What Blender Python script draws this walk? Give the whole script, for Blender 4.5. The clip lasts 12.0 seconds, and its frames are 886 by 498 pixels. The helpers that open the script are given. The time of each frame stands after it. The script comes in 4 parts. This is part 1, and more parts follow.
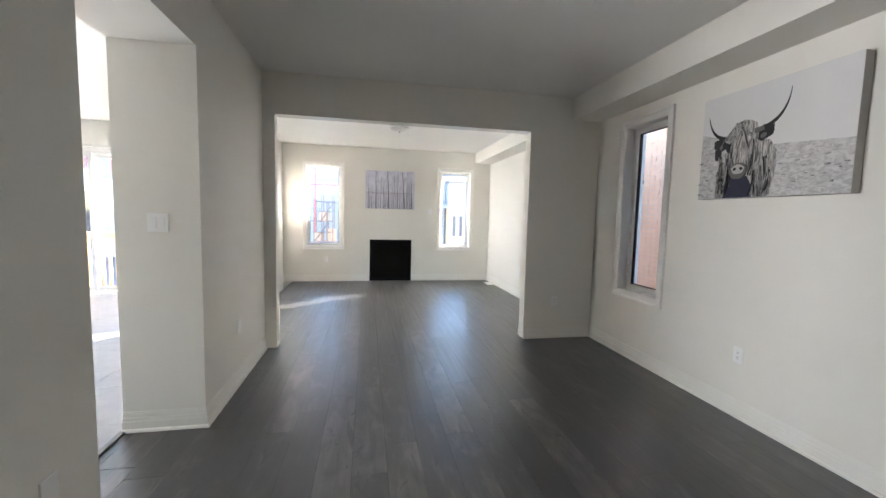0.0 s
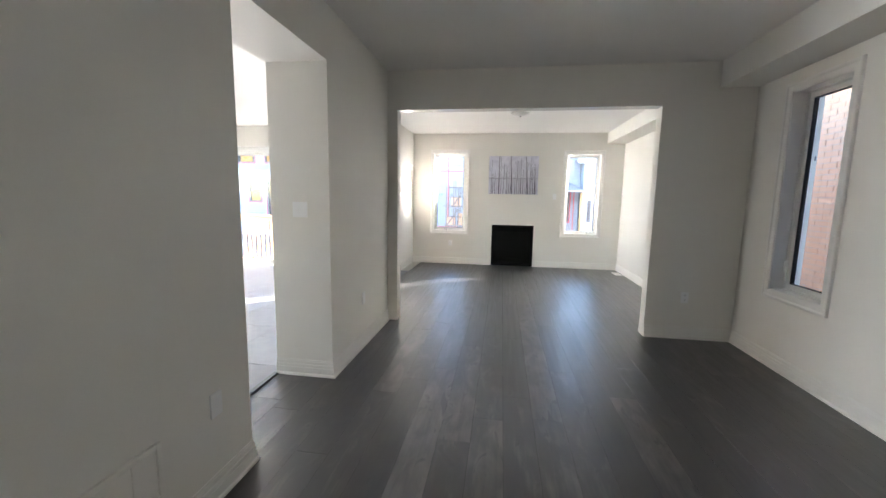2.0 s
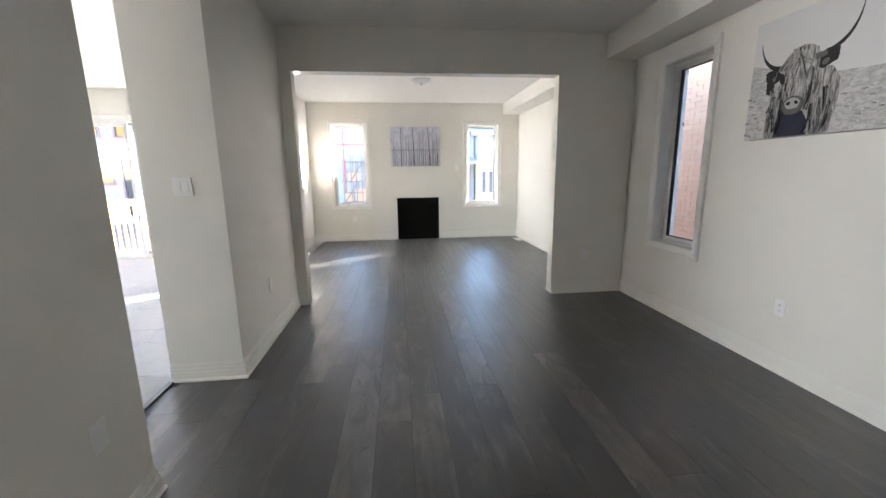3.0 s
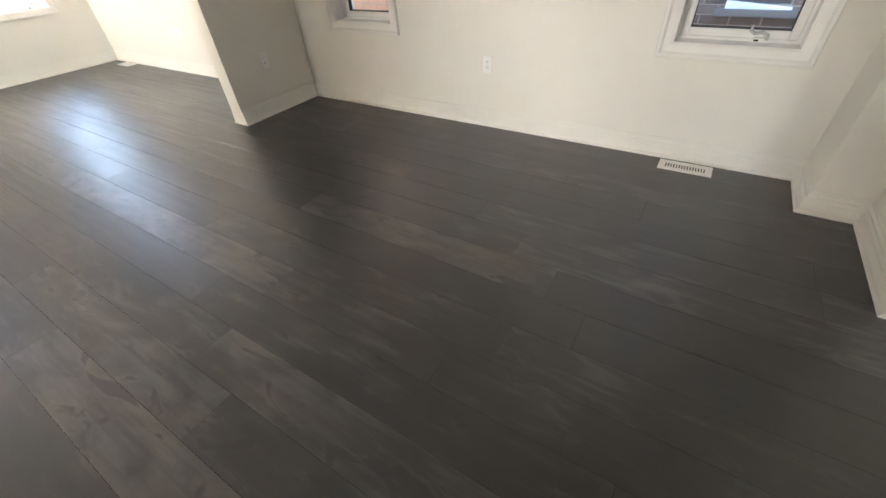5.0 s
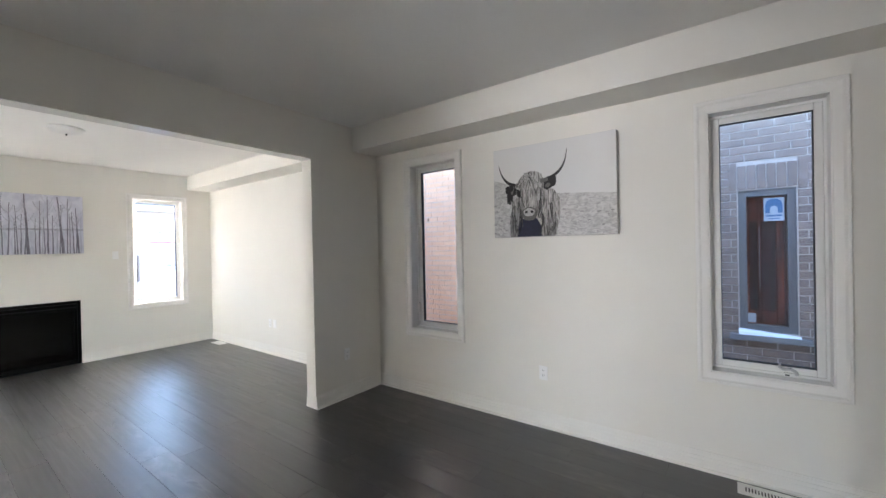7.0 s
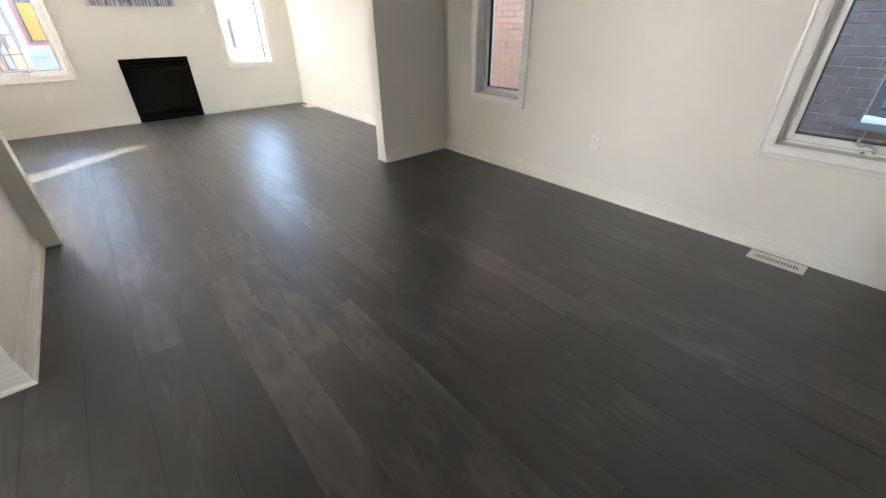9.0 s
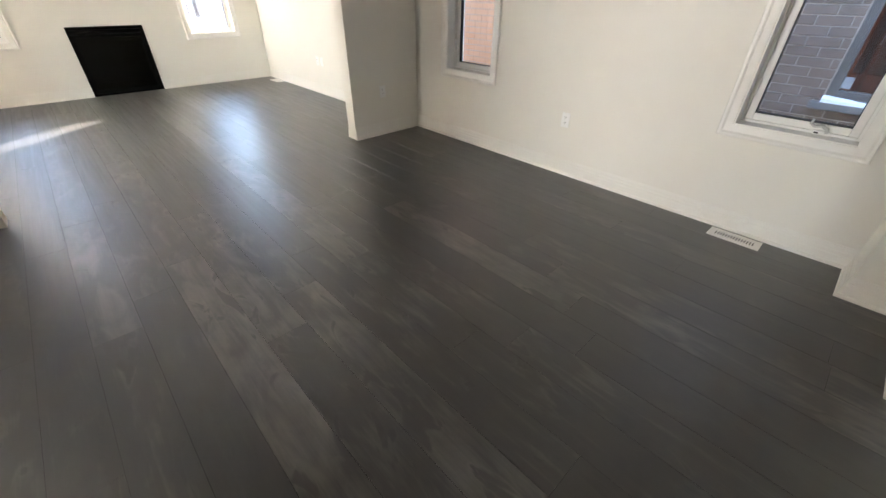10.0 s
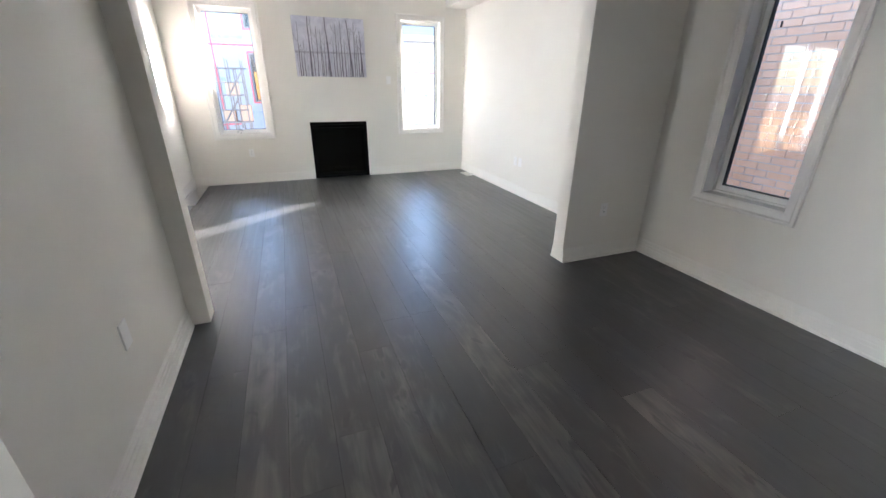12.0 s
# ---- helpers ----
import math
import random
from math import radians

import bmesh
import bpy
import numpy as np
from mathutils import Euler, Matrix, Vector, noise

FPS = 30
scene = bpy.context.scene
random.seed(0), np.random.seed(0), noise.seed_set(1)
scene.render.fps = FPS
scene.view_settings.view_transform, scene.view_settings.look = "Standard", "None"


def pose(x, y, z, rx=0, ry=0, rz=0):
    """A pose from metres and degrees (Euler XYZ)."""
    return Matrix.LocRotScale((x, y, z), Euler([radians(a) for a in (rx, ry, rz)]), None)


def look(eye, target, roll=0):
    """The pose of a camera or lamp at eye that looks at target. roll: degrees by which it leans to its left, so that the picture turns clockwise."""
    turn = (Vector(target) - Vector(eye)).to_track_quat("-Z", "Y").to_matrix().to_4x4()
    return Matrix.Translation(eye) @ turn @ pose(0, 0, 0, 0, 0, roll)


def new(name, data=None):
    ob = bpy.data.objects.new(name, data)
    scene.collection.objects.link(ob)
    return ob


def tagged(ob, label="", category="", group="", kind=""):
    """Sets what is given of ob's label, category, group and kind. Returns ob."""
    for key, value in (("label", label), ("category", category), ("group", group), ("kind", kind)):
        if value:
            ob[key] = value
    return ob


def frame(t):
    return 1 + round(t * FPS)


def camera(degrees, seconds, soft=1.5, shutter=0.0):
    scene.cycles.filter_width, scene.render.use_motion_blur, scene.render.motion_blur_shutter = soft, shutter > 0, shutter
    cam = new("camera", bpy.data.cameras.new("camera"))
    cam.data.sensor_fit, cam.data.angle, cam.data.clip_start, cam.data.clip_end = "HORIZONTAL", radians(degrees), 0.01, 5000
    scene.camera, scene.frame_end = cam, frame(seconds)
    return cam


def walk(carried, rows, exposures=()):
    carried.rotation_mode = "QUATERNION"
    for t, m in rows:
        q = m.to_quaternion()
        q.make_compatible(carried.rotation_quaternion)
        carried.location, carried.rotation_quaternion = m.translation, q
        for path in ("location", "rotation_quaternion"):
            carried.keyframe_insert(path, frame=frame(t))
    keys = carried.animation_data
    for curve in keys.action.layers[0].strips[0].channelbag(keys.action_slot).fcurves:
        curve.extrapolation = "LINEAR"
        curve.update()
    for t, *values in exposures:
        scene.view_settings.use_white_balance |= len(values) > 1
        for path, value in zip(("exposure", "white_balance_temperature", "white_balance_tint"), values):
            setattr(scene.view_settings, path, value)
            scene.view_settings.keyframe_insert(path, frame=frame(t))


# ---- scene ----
cam = camera(97.3, 12.0)
PATH = [
    (0, (0.14, 0.274, 1.385), (0.523, 2.23, 1.217), 1.4),
    (0.5, (0.234, 0.3, 1.369), (0.16, 2.274, 1.058), 1.4),
    (1, (0.333, 0.229, 1.403), (0.014, 2.183, 1.12), -0.0),
    (1.5, (0.371, 0.184, 1.398), (-0.018, 2.129, 1.14), 1.2),
    (2, (0.394, 0.179, 1.409), (0.103, 2.141, 1.149), 1.0),
    (2.5, (0.303, 0.231, 1.399), (0.217, 2.209, 1.116), -0.2),
    (2.7, (0.265, 0.245, 1.391), (0.294, 2.221, 1.084), -0.6),
    (4.3, (0.126, 0.899, 1.242), (1.196, 2.261, 0.241), -1.1),
    (4.5, (0.091, 0.976, 1.284), (1.26, 2.175, 0.19), -2.3),
    (5, (0.069, 1.194, 1.239), (1.335, 2.066, -0.041), -4.4),
    (5.5, (0.081, 1.438, 1.212), (1.393, 2.237, -0.069), -3.8),
    (6, (-0.107, 1.498, 1.362), (1.583, 2.235, 0.585), -1.0),
    (6.5, (-0.244, 1.453, 1.503), (1.563, 2.276, 1.267), -0.8),
    (7, (-0.29, 1.29, 1.497), (1.32, 2.475, 1.485), -1.2),
    (7.5, (-0.311, 1.178, 1.486), (1.101, 2.575, 1.249), -1.5),
    (7.7, (-0.323, 1.146, 1.461), (1.045, 2.555, 1.083), -2.0),
    (9.3, (-0.237, 0.876, 1.315), (0.862, 2.157, 0.241), -0.0),
    (9.5, (-0.219, 0.868, 1.314), (0.897, 2.115, 0.217), -0.1),
    (10, (-0.206, 0.869, 1.323), (0.945, 2.074, 0.216), 0.7),
    (10.5, (-0.201, 0.946, 1.337), (0.92, 2.21, 0.266), 1.7),
    (11, (-0.241, 1.218, 1.363), (0.761, 2.643, 0.38), 1.4),
    (11.5, (-0.241, 1.565, 1.37), (0.582, 3.17, 0.505), 0.6),
    (12, (-0.146, 1.928, 1.397), (0.521, 3.648, 0.625), 0.5),
]
EXPOSURES = [(0.0, 3.83, 6200, 15), (0.4, 3.82, 6200, 15), (2.7, 3.8, 6200, 15), (4.3, 4.03, 6550, 16), (5.0, 4.34, 7000, 16), (5.6, 4.34, 7000, 16), (6.1, 4.2, 6950, 17), (6.5, 3.98, 6150, 14), (7.0, 3.88, 6150, 16), (7.7, 3.75, 6150, 17), (9.3, 4.18, 6700, 15), (10.5, 4.24, 6900, 16), (11.0, 4.12, 6900, 16), (11.6, 3.87, 6300, 15), (12.0, 3.86, 6000, 16)]
walk(cam, [(t, look(eye, target, roll)) for t, eye, target, roll in PATH], EXPOSURES)

# ---- light ----
SUN_AZ, SUN_EL = radians(37.5), radians(16.8)
world = bpy.data.worlds.new("world")
scene.world = world
world.use_nodes = True
wn = world.node_tree.nodes
sky = wn.new("ShaderNodeTexSky")
sky.sky_type, sky.sun_disc = "NISHITA", False
sky.air_density, sky.dust_density, sky.ozone_density = 1.0, 0.4, 1.7
sky.sun_elevation, sky.sun_rotation = SUN_EL, radians(90) - SUN_AZ
wn["Background"].inputs["Strength"].default_value = 0.15
world.node_tree.links.new(sky.outputs[0], wn["Background"].inputs[0])
sun_dir = Vector((math.cos(SUN_AZ) * math.cos(SUN_EL), math.sin(SUN_AZ) * math.cos(SUN_EL), math.sin(SUN_EL)))
sun = new("sun", bpy.data.lights.new("sun", "SUN"))
sun.data.energy, sun.data.angle, sun.data.color = 5.0, radians(0.5), (1.0, 0.93, 0.82)
sun.matrix_world = look(sun_dir * 50, (0, 0, 0))


def window_lamp(name, eye, target, w, h, power, color, spread=180):
    lamp = new(name, bpy.data.lights.new(name, "AREA"))
    lamp.data.shape, lamp.data.size, lamp.data.size_y = "RECTANGLE", w, h
    lamp.data.energy, lamp.data.color = power, color
    lamp.data.spread = radians(spread)
    lamp.matrix_world = look(eye, target)


# daylight in the unseen kitchen window; the hall lamp is only an added fill
window_lamp("kitchen_window_daylight", (-6.525, 3.5, 1.15), (2.755, 2.35, 2.4), 3.8, 2.0, 6.6, (1.0, 0.97, 0.92), 85)
window_lamp("hall_fill_light", (-3.88, -1.6, 1.4), (0, -1.6, 1.4), 1.6, 1.7, 4.5, (1.0, 0.97, 0.92))


# ---- materials ----
def nodes_of(name):
    m = bpy.data.materials.new(name)
    m.use_nodes = True
    return m, m.node_tree.nodes, m.node_tree.links, m.node_tree.nodes["Principled BSDF"]


def plain(name, color, rough=0.5, metal=0.0, vary=0.06, scale=6.0, bump=0.02, fine=120.0, coat=0.0, spec=0.5):
    """A surface with slow and fine variation of its colour and a fine relief."""
    m, n, l, p = nodes_of(name)
    p.inputs["Roughness"].default_value, p.inputs["Metallic"].default_value = rough, metal
    p.inputs["Coat Weight"].default_value, p.inputs["Specular IOR Level"].default_value = coat, spec
    tc = n.new("ShaderNodeNewGeometry")
    a = n.new("ShaderNodeTexNoise")
    a.inputs["Scale"].default_value, a.inputs["Detail"].default_value = scale, 4
    b = n.new("ShaderNodeTexNoise")
    b.inputs["Scale"].default_value, b.inputs["Detail"].default_value = fine, 3
    for t in (a, b):
        l.new(tc.outputs["Position"], t.inputs["Vector"])
    mix = n.new("ShaderNodeMath")
    mix.operation = "ADD"
    l.new(a.outputs[0], mix.inputs[0])
    l.new(b.outputs[0], mix.inputs[1])
    ramp = n.new("ShaderNodeMapRange")
    ramp.inputs[1].default_value, ramp.inputs[2].default_value = 0.6, 1.4
    ramp.inputs[3].default_value, ramp.inputs[4].default_value = 1 - vary, 1 + vary
    l.new(mix.outputs[0], ramp.inputs[0])
    col = n.new("ShaderNodeMix")
    col.data_type, col.blend_type = "RGBA", "MULTIPLY"
    col.inputs[0].default_value = 1
    col.inputs[6].default_value = (*color, 1)
    l.new(ramp.outputs[0], col.inputs[7])
    l.new(col.outputs[2], p.inputs["Base Color"])
    if bump:
        bn = n.new("ShaderNodeBump")
        bn.inputs["Strength"].default_value, bn.inputs["Distance"].default_value = bump, 0.01
        l.new(b.outputs[0], bn.inputs["Height"])
        l.new(bn.outputs[0], p.inputs["Normal"])
    return m


def wood_floor(name, lift):
    m, n, l, p = nodes_of(name)
    geo, info = n.new("ShaderNodeNewGeometry"), n.new("ShaderNodeObjectInfo")
    shift = n.new("ShaderNodeVectorMath")
    shift.operation = "MULTIPLY_ADD"
    shift.inputs[1].default_value = (1, 1, 1)
    l.new(geo.outputs["Position"], shift.inputs[0])
    jump = n.new("ShaderNodeVectorMath")
    jump.operation = "SCALE"
    jump.inputs[0].default_value = (7.3, 31.7, 3.1)
    l.new(info.outputs["Random"], jump.inputs["Scale"])
    l.new(jump.outputs[0], shift.inputs[2])

    def grain(sx, sy, detail, distortion):
        mp = n.new("ShaderNodeMapping")
        mp.inputs["Scale"].default_value = (sx, sy, 1)
        l.new(shift.outputs[0], mp.inputs[0])
        t = n.new("ShaderNodeTexNoise")
        t.inputs["Scale"].default_value, t.inputs["Detail"].default_value, t.inputs["Distortion"].default_value = 1.0, detail, distortion
        l.new(mp.outputs[0], t.inputs["Vector"])
        return t
    fine, streak, cloud = grain(150, 5, 4, 0.3), grain(30, 1.1, 5, 0.7), grain(8, 2.8, 4, 0.9)

    def math_node(op, a, b):
        q = n.new("ShaderNodeMath")
        q.operation = op
        for i, v in enumerate((a, b)):
            if isinstance(v, (int, float)):
                q.inputs[i].default_value = v
            else:
                l.new(v, q.inputs[i])
        return q.outputs[0]
    g = math_node("ADD", math_node("MULTIPLY", fine.outputs[0], 0.12), math_node("MULTIPLY", streak.outputs[0], 0.46))
    g = math_node("ADD", g, math_node("MULTIPLY", cloud.outputs[0], 0.77))
    knots = grain(9, 3.0, 3, 1.3)

    def above(lo, hi):
        q = n.new("ShaderNodeMapRange")
        q.inputs[1].default_value, q.inputs[2].default_value = lo, hi
        l.new(knots.outputs[0], q.inputs[0])
        return q.outputs[0]
    g = math_node("ADD", g, math_node("MULTIPLY", above(0.52, 0.60), 0.05))
    g = math_node("SUBTRACT", g, math_node("MULTIPLY", above(0.62, 0.69), 0.26))
    tone = math_node("ADD", math_node("MULTIPLY", math_node("SUBTRACT", g, 0.665 - lift), 2.0), math_node("MULTIPLY", math_node("POWER", info.outputs["Random"], 1.6), 0.42))
    ramp = n.new("ShaderNodeValToRGB")
    ramp.color_ramp.elements[0].position, ramp.color_ramp.elements[0].color = 0.0, (0.0050, 0.0048, 0.0047, 1)
    ramp.color_ramp.elements[1].position, ramp.color_ramp.elements[1].color = 1.0, (0.108, 0.097, 0.087, 1)
    mid = ramp.color_ramp.elements.new(0.4)
    mid.color = (0.0172, 0.0161, 0.0153, 1)
    l.new(tone, ramp.inputs[0])
    l.new(ramp.outputs[0], p.inputs["Base Color"])
    rough = n.new("ShaderNodeMapRange")
    rough.inputs[3].default_value, rough.inputs[4].default_value = 0.56, 0.68
    l.new(cloud.outputs[0], rough.inputs[0])
    l.new(rough.outputs[0], p.inputs["Roughness"])
    p.inputs["Specular IOR Level"].default_value = 0.2
    p.inputs["Coat Weight"].default_value = 1.0
    p.inputs["Coat IOR"].default_value = 1.86
    sheen = n.new("ShaderNodeMapRange")
    sheen.inputs[1].default_value, sheen.inputs[2].default_value = 0.3, 0.7
    sheen.inputs[3].default_value, sheen.inputs[4].default_value = 0.33, 0.46
    l.new(streak.outputs[0], sheen.inputs[0])
    l.new(sheen.outputs[0], p.inputs["Coat Roughness"])
    bn = n.new("ShaderNodeBump")
    bn.inputs["Strength"].default_value, bn.inputs["Distance"].default_value = 0.16, 0.004
    l.new(math_node("ADD", math_node("MULTIPLY", fine.outputs[0], 0.4), streak.outputs[0]), bn.inputs["Height"])
    l.new(bn.outputs[0], p.inputs["Normal"])
    return m


def piece_mat(name, c0, c1, rough, bump=0.3, fine=60.0):
    """Pieces that differ one from another: bricks, tiles, boards."""
    m, n, l, p = nodes_of(name)
    geo, info = n.new("ShaderNodeNewGeometry"), n.new("ShaderNodeObjectInfo")
    t = n.new("ShaderNodeTexNoise")
    t.inputs["Scale"].default_value, t.inputs["Detail"].default_value = fine, 5
    l.new(geo.outputs["Position"], t.inputs["Vector"])
    big = n.new("ShaderNodeTexNoise")
    big.inputs["Scale"].default_value = 7.0
    l.new(geo.outputs["Position"], big.inputs["Vector"])
    s1, s2, s3 = (n.new("ShaderNodeMath") for _ in range(3))
    s1.operation, s2.operation, s3.operation = "ADD", "ADD", "MULTIPLY_ADD"
    l.new(info.outputs["Random"], s1.inputs[0])
    l.new(geo.outputs["Random Per Island"], s1.inputs[1])
    l.new(t.outputs[0], s2.inputs[0])
    l.new(big.outputs[0], s2.inputs[1])
    l.new(s1.outputs[0], s3.inputs[0])
    s3.inputs[1].default_value = 0.35
    l.new(s2.outputs[0], s3.inputs[2])
    mr = n.new("ShaderNodeMapRange")
    mr.inputs[1].default_value, mr.inputs[2].default_value = 0.75, 1.85
    l.new(s3.outputs[0], mr.inputs[0])
    col = n.new("ShaderNodeMix")
    col.data_type = "RGBA"
    col.inputs[6].default_value, col.inputs[7].default_value = (*c0, 1), (*c1, 1)
    l.new(mr.outputs[0], col.inputs[0])
    l.new(col.outputs[2], p.inputs["Base Color"])
    p.inputs["Roughness"].default_value = rough
    bn = n.new("ShaderNodeBump")
    bn.inputs["Strength"].default_value, bn.inputs["Distance"].default_value = bump, 0.005
    l.new(t.outputs[0], bn.inputs["Height"])
    l.new(bn.outputs[0], p.inputs["Normal"])
    return m


def streaks(name, c0, c1, sx, sz, rough=0.6, axis="Y"):
    """Printed strokes that run up and down: hair, bark, grass."""
    m, n, l, p = nodes_of(name)
    geo = n.new("ShaderNodeNewGeometry")
    mp = n.new("ShaderNodeMapping")
    mp.inputs["Scale"].default_value = (sx, sx, sz)
    l.new(geo.outputs["Position"], mp.inputs[0])
    t = n.new("ShaderNodeTexNoise")
    t.inputs["Scale"].default_value, t.inputs["Detail"].default_value, t.inputs["Distortion"].default_value = 1.0, 6, 1.2
    l.new(mp.outputs[0], t.inputs["Vector"])
    ramp = n.new("ShaderNodeValToRGB")
    ramp.color_ramp.elements[0].position, ramp.color_ramp.elements[0].color = 0.36, (*c0, 1)
    ramp.color_ramp.elements[1].position, ramp.color_ramp.elements[1].color = 0.64, (*c1, 1)
    l.new(t.outputs[0], ramp.inputs[0])
    l.new(ramp.outputs[0], p.inputs["Base Color"])
    p.inputs["Roughness"].default_value = rough
    return m


def glass_mat(name, tint=(1, 1, 1), rough=0.0):
    m, n, l, p = nodes_of(name)
    p.inputs["Base Color"].default_value = (*tint, 1)
    p.inputs["Transmission Weight"].default_value, p.inputs["Roughness"].default_value, p.inputs["IOR"].default_value = 1.0, rough, 1.45
    return m


WALL = plain("cream_wall_paint", (0.80, 0.778, 0.722), 0.6, vary=0.025, scale=1.6, bump=0.05, fine=260, spec=0.35)
CEIL = plain("white_ceiling_paint", (0.85, 0.84, 0.81), 0.75, vary=0.03, scale=1.3, bump=0.22, fine=150)
BOARD = plain("cream_baseboard_paint", (0.815, 0.797, 0.748), 0.38, vary=0.02, scale=9, bump=0.02)
TRIM = plain("white_trim_paint", (0.81, 0.797, 0.765), 0.35, vary=0.02, scale=9, bump=0.02)
VINYL = plain("white_vinyl", (0.83, 0.825, 0.80), 0.35, vary=0.02, scale=9, bump=0.0)
PLASTIC = plain("white_plastic", (0.86, 0.86, 0.85), 0.35, vary=0.02, bump=0.0)
ENAMEL = plain("white_enamel_metal", (0.86, 0.85, 0.82), 0.3, vary=0.03, bump=0.0)
FROSTED = plain("frosted_lamp_glass", (0.72, 0.715, 0.69), 0.3, vary=0.05, bump=0.0)
GLOSS = plain("semi_gloss_white_paint", (0.80, 0.79, 0.76), 0.08, vary=0.02, scale=5, bump=0.0)
DARK_SLOT = plain("dark_slot", (0.012, 0.012, 0.012), 0.7, bump=0.0)
GASKET = plain("black_rubber", (0.012, 0.012, 0.016), 0.5, bump=0.0)
BLACK = plain("black_steel", (0.003, 0.003, 0.003), 0.5, vary=0.15, bump=0.02, spec=0.08)
SOOT = plain("sooty_firebox", (0.010, 0.009, 0.009), 0.85, vary=0.3, scale=20, bump=0.3, fine=40)
LOG = plain("ceramic_log", (0.05, 0.038, 0.03), 0.9, vary=0.5, scale=25, bump=0.8, fine=70)
GLASS = glass_mat("window_glass")
WOOD, WOOD_LIGHT = wood_floor("dark_wood", 0.0), wood_floor("lighter_plank_wood", 0.14)
UNDER = plain("dark_joint", (0.006, 0.006, 0.006), 0.9, bump=0.0)
TILE = piece_mat("pale_floor_tile", (0.19, 0.196, 0.215), (0.25, 0.257, 0.272), 0.5, 0.03, 12)
GROUT = plain("grey_grout", (0.20, 0.20, 0.20), 0.9)
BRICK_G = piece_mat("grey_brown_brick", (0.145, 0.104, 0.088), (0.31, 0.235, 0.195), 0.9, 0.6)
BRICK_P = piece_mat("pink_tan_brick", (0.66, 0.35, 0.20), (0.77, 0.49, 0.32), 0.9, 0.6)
MORTAR = plain("pale_mortar", (0.50, 0.425, 0.37), 0.95, vary=0.12, scale=12, bump=0.4, fine=90)
STONE = plain("limestone_sill", (0.23, 0.215, 0.21), 0.85, vary=0.12, bump=0.3)
CRANK = plain("pale_grey_metal", (0.52, 0.52, 0.52), 0.35, vary=0.03, bump=0.0)
PAPER = plain("grey_white_paper", (0.42, 0.44, 0.47), 0.6, vary=0.05, bump=0.0)
SNOW = plain("snow", (0.86, 0.88, 0.92), 0.7, vary=0.03, bump=0.3, fine=60)
ALU = plain("grey_aluminium_frame", (0.15, 0.138, 0.135), 0.4, vary=0.04)
PANE = plain("dark_house_glass", (0.02, 0.024, 0.03), 0.05, bump=0.0)
REDWOOD = streaks("red_brown_boards", (0.07, 0.012, 0.006), (0.27, 0.06, 0.025), 14, 1.5)
DARKWOOD = streaks("dark_brown_panel", (0.02, 0.006, 0.005), (0.085, 0.022, 0.014), 14, 1.5)
STICKER_BLUE = plain("sticker_blue", (0.05, 0.13, 0.24), 0.5, bump=0.0)
# white wrap greyed down: the shade on it is put into its base colour
WRAP_SHADED = plain("shaded_white_wrap", (0.35, 0.363, 0.39), 0.55, vary=0.04, scale=1.5, bump=0.3, fine=9)
PRINT = plain("blue_grey_print", (0.10, 0.14, 0.22), 0.6, bump=0.0)
# brighter copy for the wing: strong light put into the wrap's colour
WRAP_LIT = plain("lit_white_wrap", (0.50, 0.515, 0.53), 0.55, vary=0.06, scale=1.2, bump=0.3, fine=9)
WRAP_PRINT = plain("pale_wrap_print", (0.26, 0.29, 0.37), 0.6, bump=0.0)
TAPE = plain("red_sheathing_tape", (0.72, 0.10, 0.12), 0.45, bump=0.0)
OSB = plain("orange_board", (0.55, 0.27, 0.07), 0.8, vary=0.3, scale=20, bump=0.3)
OLD_WOOD = piece_mat("weathered_scaffold_wood", (0.13, 0.10, 0.085), (0.30, 0.24, 0.20), 0.8, 0.2, 25)
LUMBER = piece_mat("pine_lumber", (0.52, 0.29, 0.12), (0.68, 0.44, 0.21), 0.7, 0.2, 25)
SHINGLE = plain("grey_shingle", (0.27, 0.26, 0.25), 0.9, vary=0.2, scale=8, bump=0.5, fine=40)
SIDING = plain("white_siding", (0.78, 0.78, 0.77), 0.6, vary=0.04)
GROUND = plain("frozen_ground", (0.17, 0.15, 0.135), 0.95, vary=0.35, scale=0.5, bump=0.6, fine=4)
CANVAS = plain("canvas_side", (0.42, 0.41, 0.385), 0.8, bump=0.2, fine=700)
PRINT_SKY = plain("print_pale_sky", (0.70, 0.695, 0.685), 0.7, vary=0.03, scale=3, bump=0.06, fine=700)
PRINT_FIELD = streaks("print_grey_field", (0.38, 0.375, 0.37), (0.60, 0.59, 0.58), 22, 46)
PRINT_HAIR = streaks("print_pale_strands", (0.09, 0.085, 0.08), (0.58, 0.56, 0.54), 75, 11)
PRINT_HAIR2 = streaks("print_dark_strands", (0.03, 0.03, 0.03), (0.33, 0.32, 0.31), 65, 12)
PRINT_DARK = plain("print_near_black", (0.018, 0.018, 0.019), 0.7, vary=0.3, scale=50, bump=0.0)
PRINT_NAVY = plain("print_blue_black", (0.016, 0.018, 0.045), 0.7, vary=0.3, scale=40, bump=0.0)
PRINT_LIGHT = plain("print_light_grey", (0.46, 0.45, 0.44), 0.7, vary=0.12, scale=50, bump=0.0)
PRINT_TUFT = plain("print_field_tuft", (0.27, 0.265, 0.26), 0.7, vary=0.2, scale=40, bump=0.0)
PRINT_MID = plain("print_mid_grey", (0.13, 0.125, 0.12), 0.7, vary=0.2, scale=40, bump=0.0)
FOREST_SKY = streaks("print_lavender_mist", (0.60, 0.595, 0.69), (0.76, 0.755, 0.84), 9, 7)
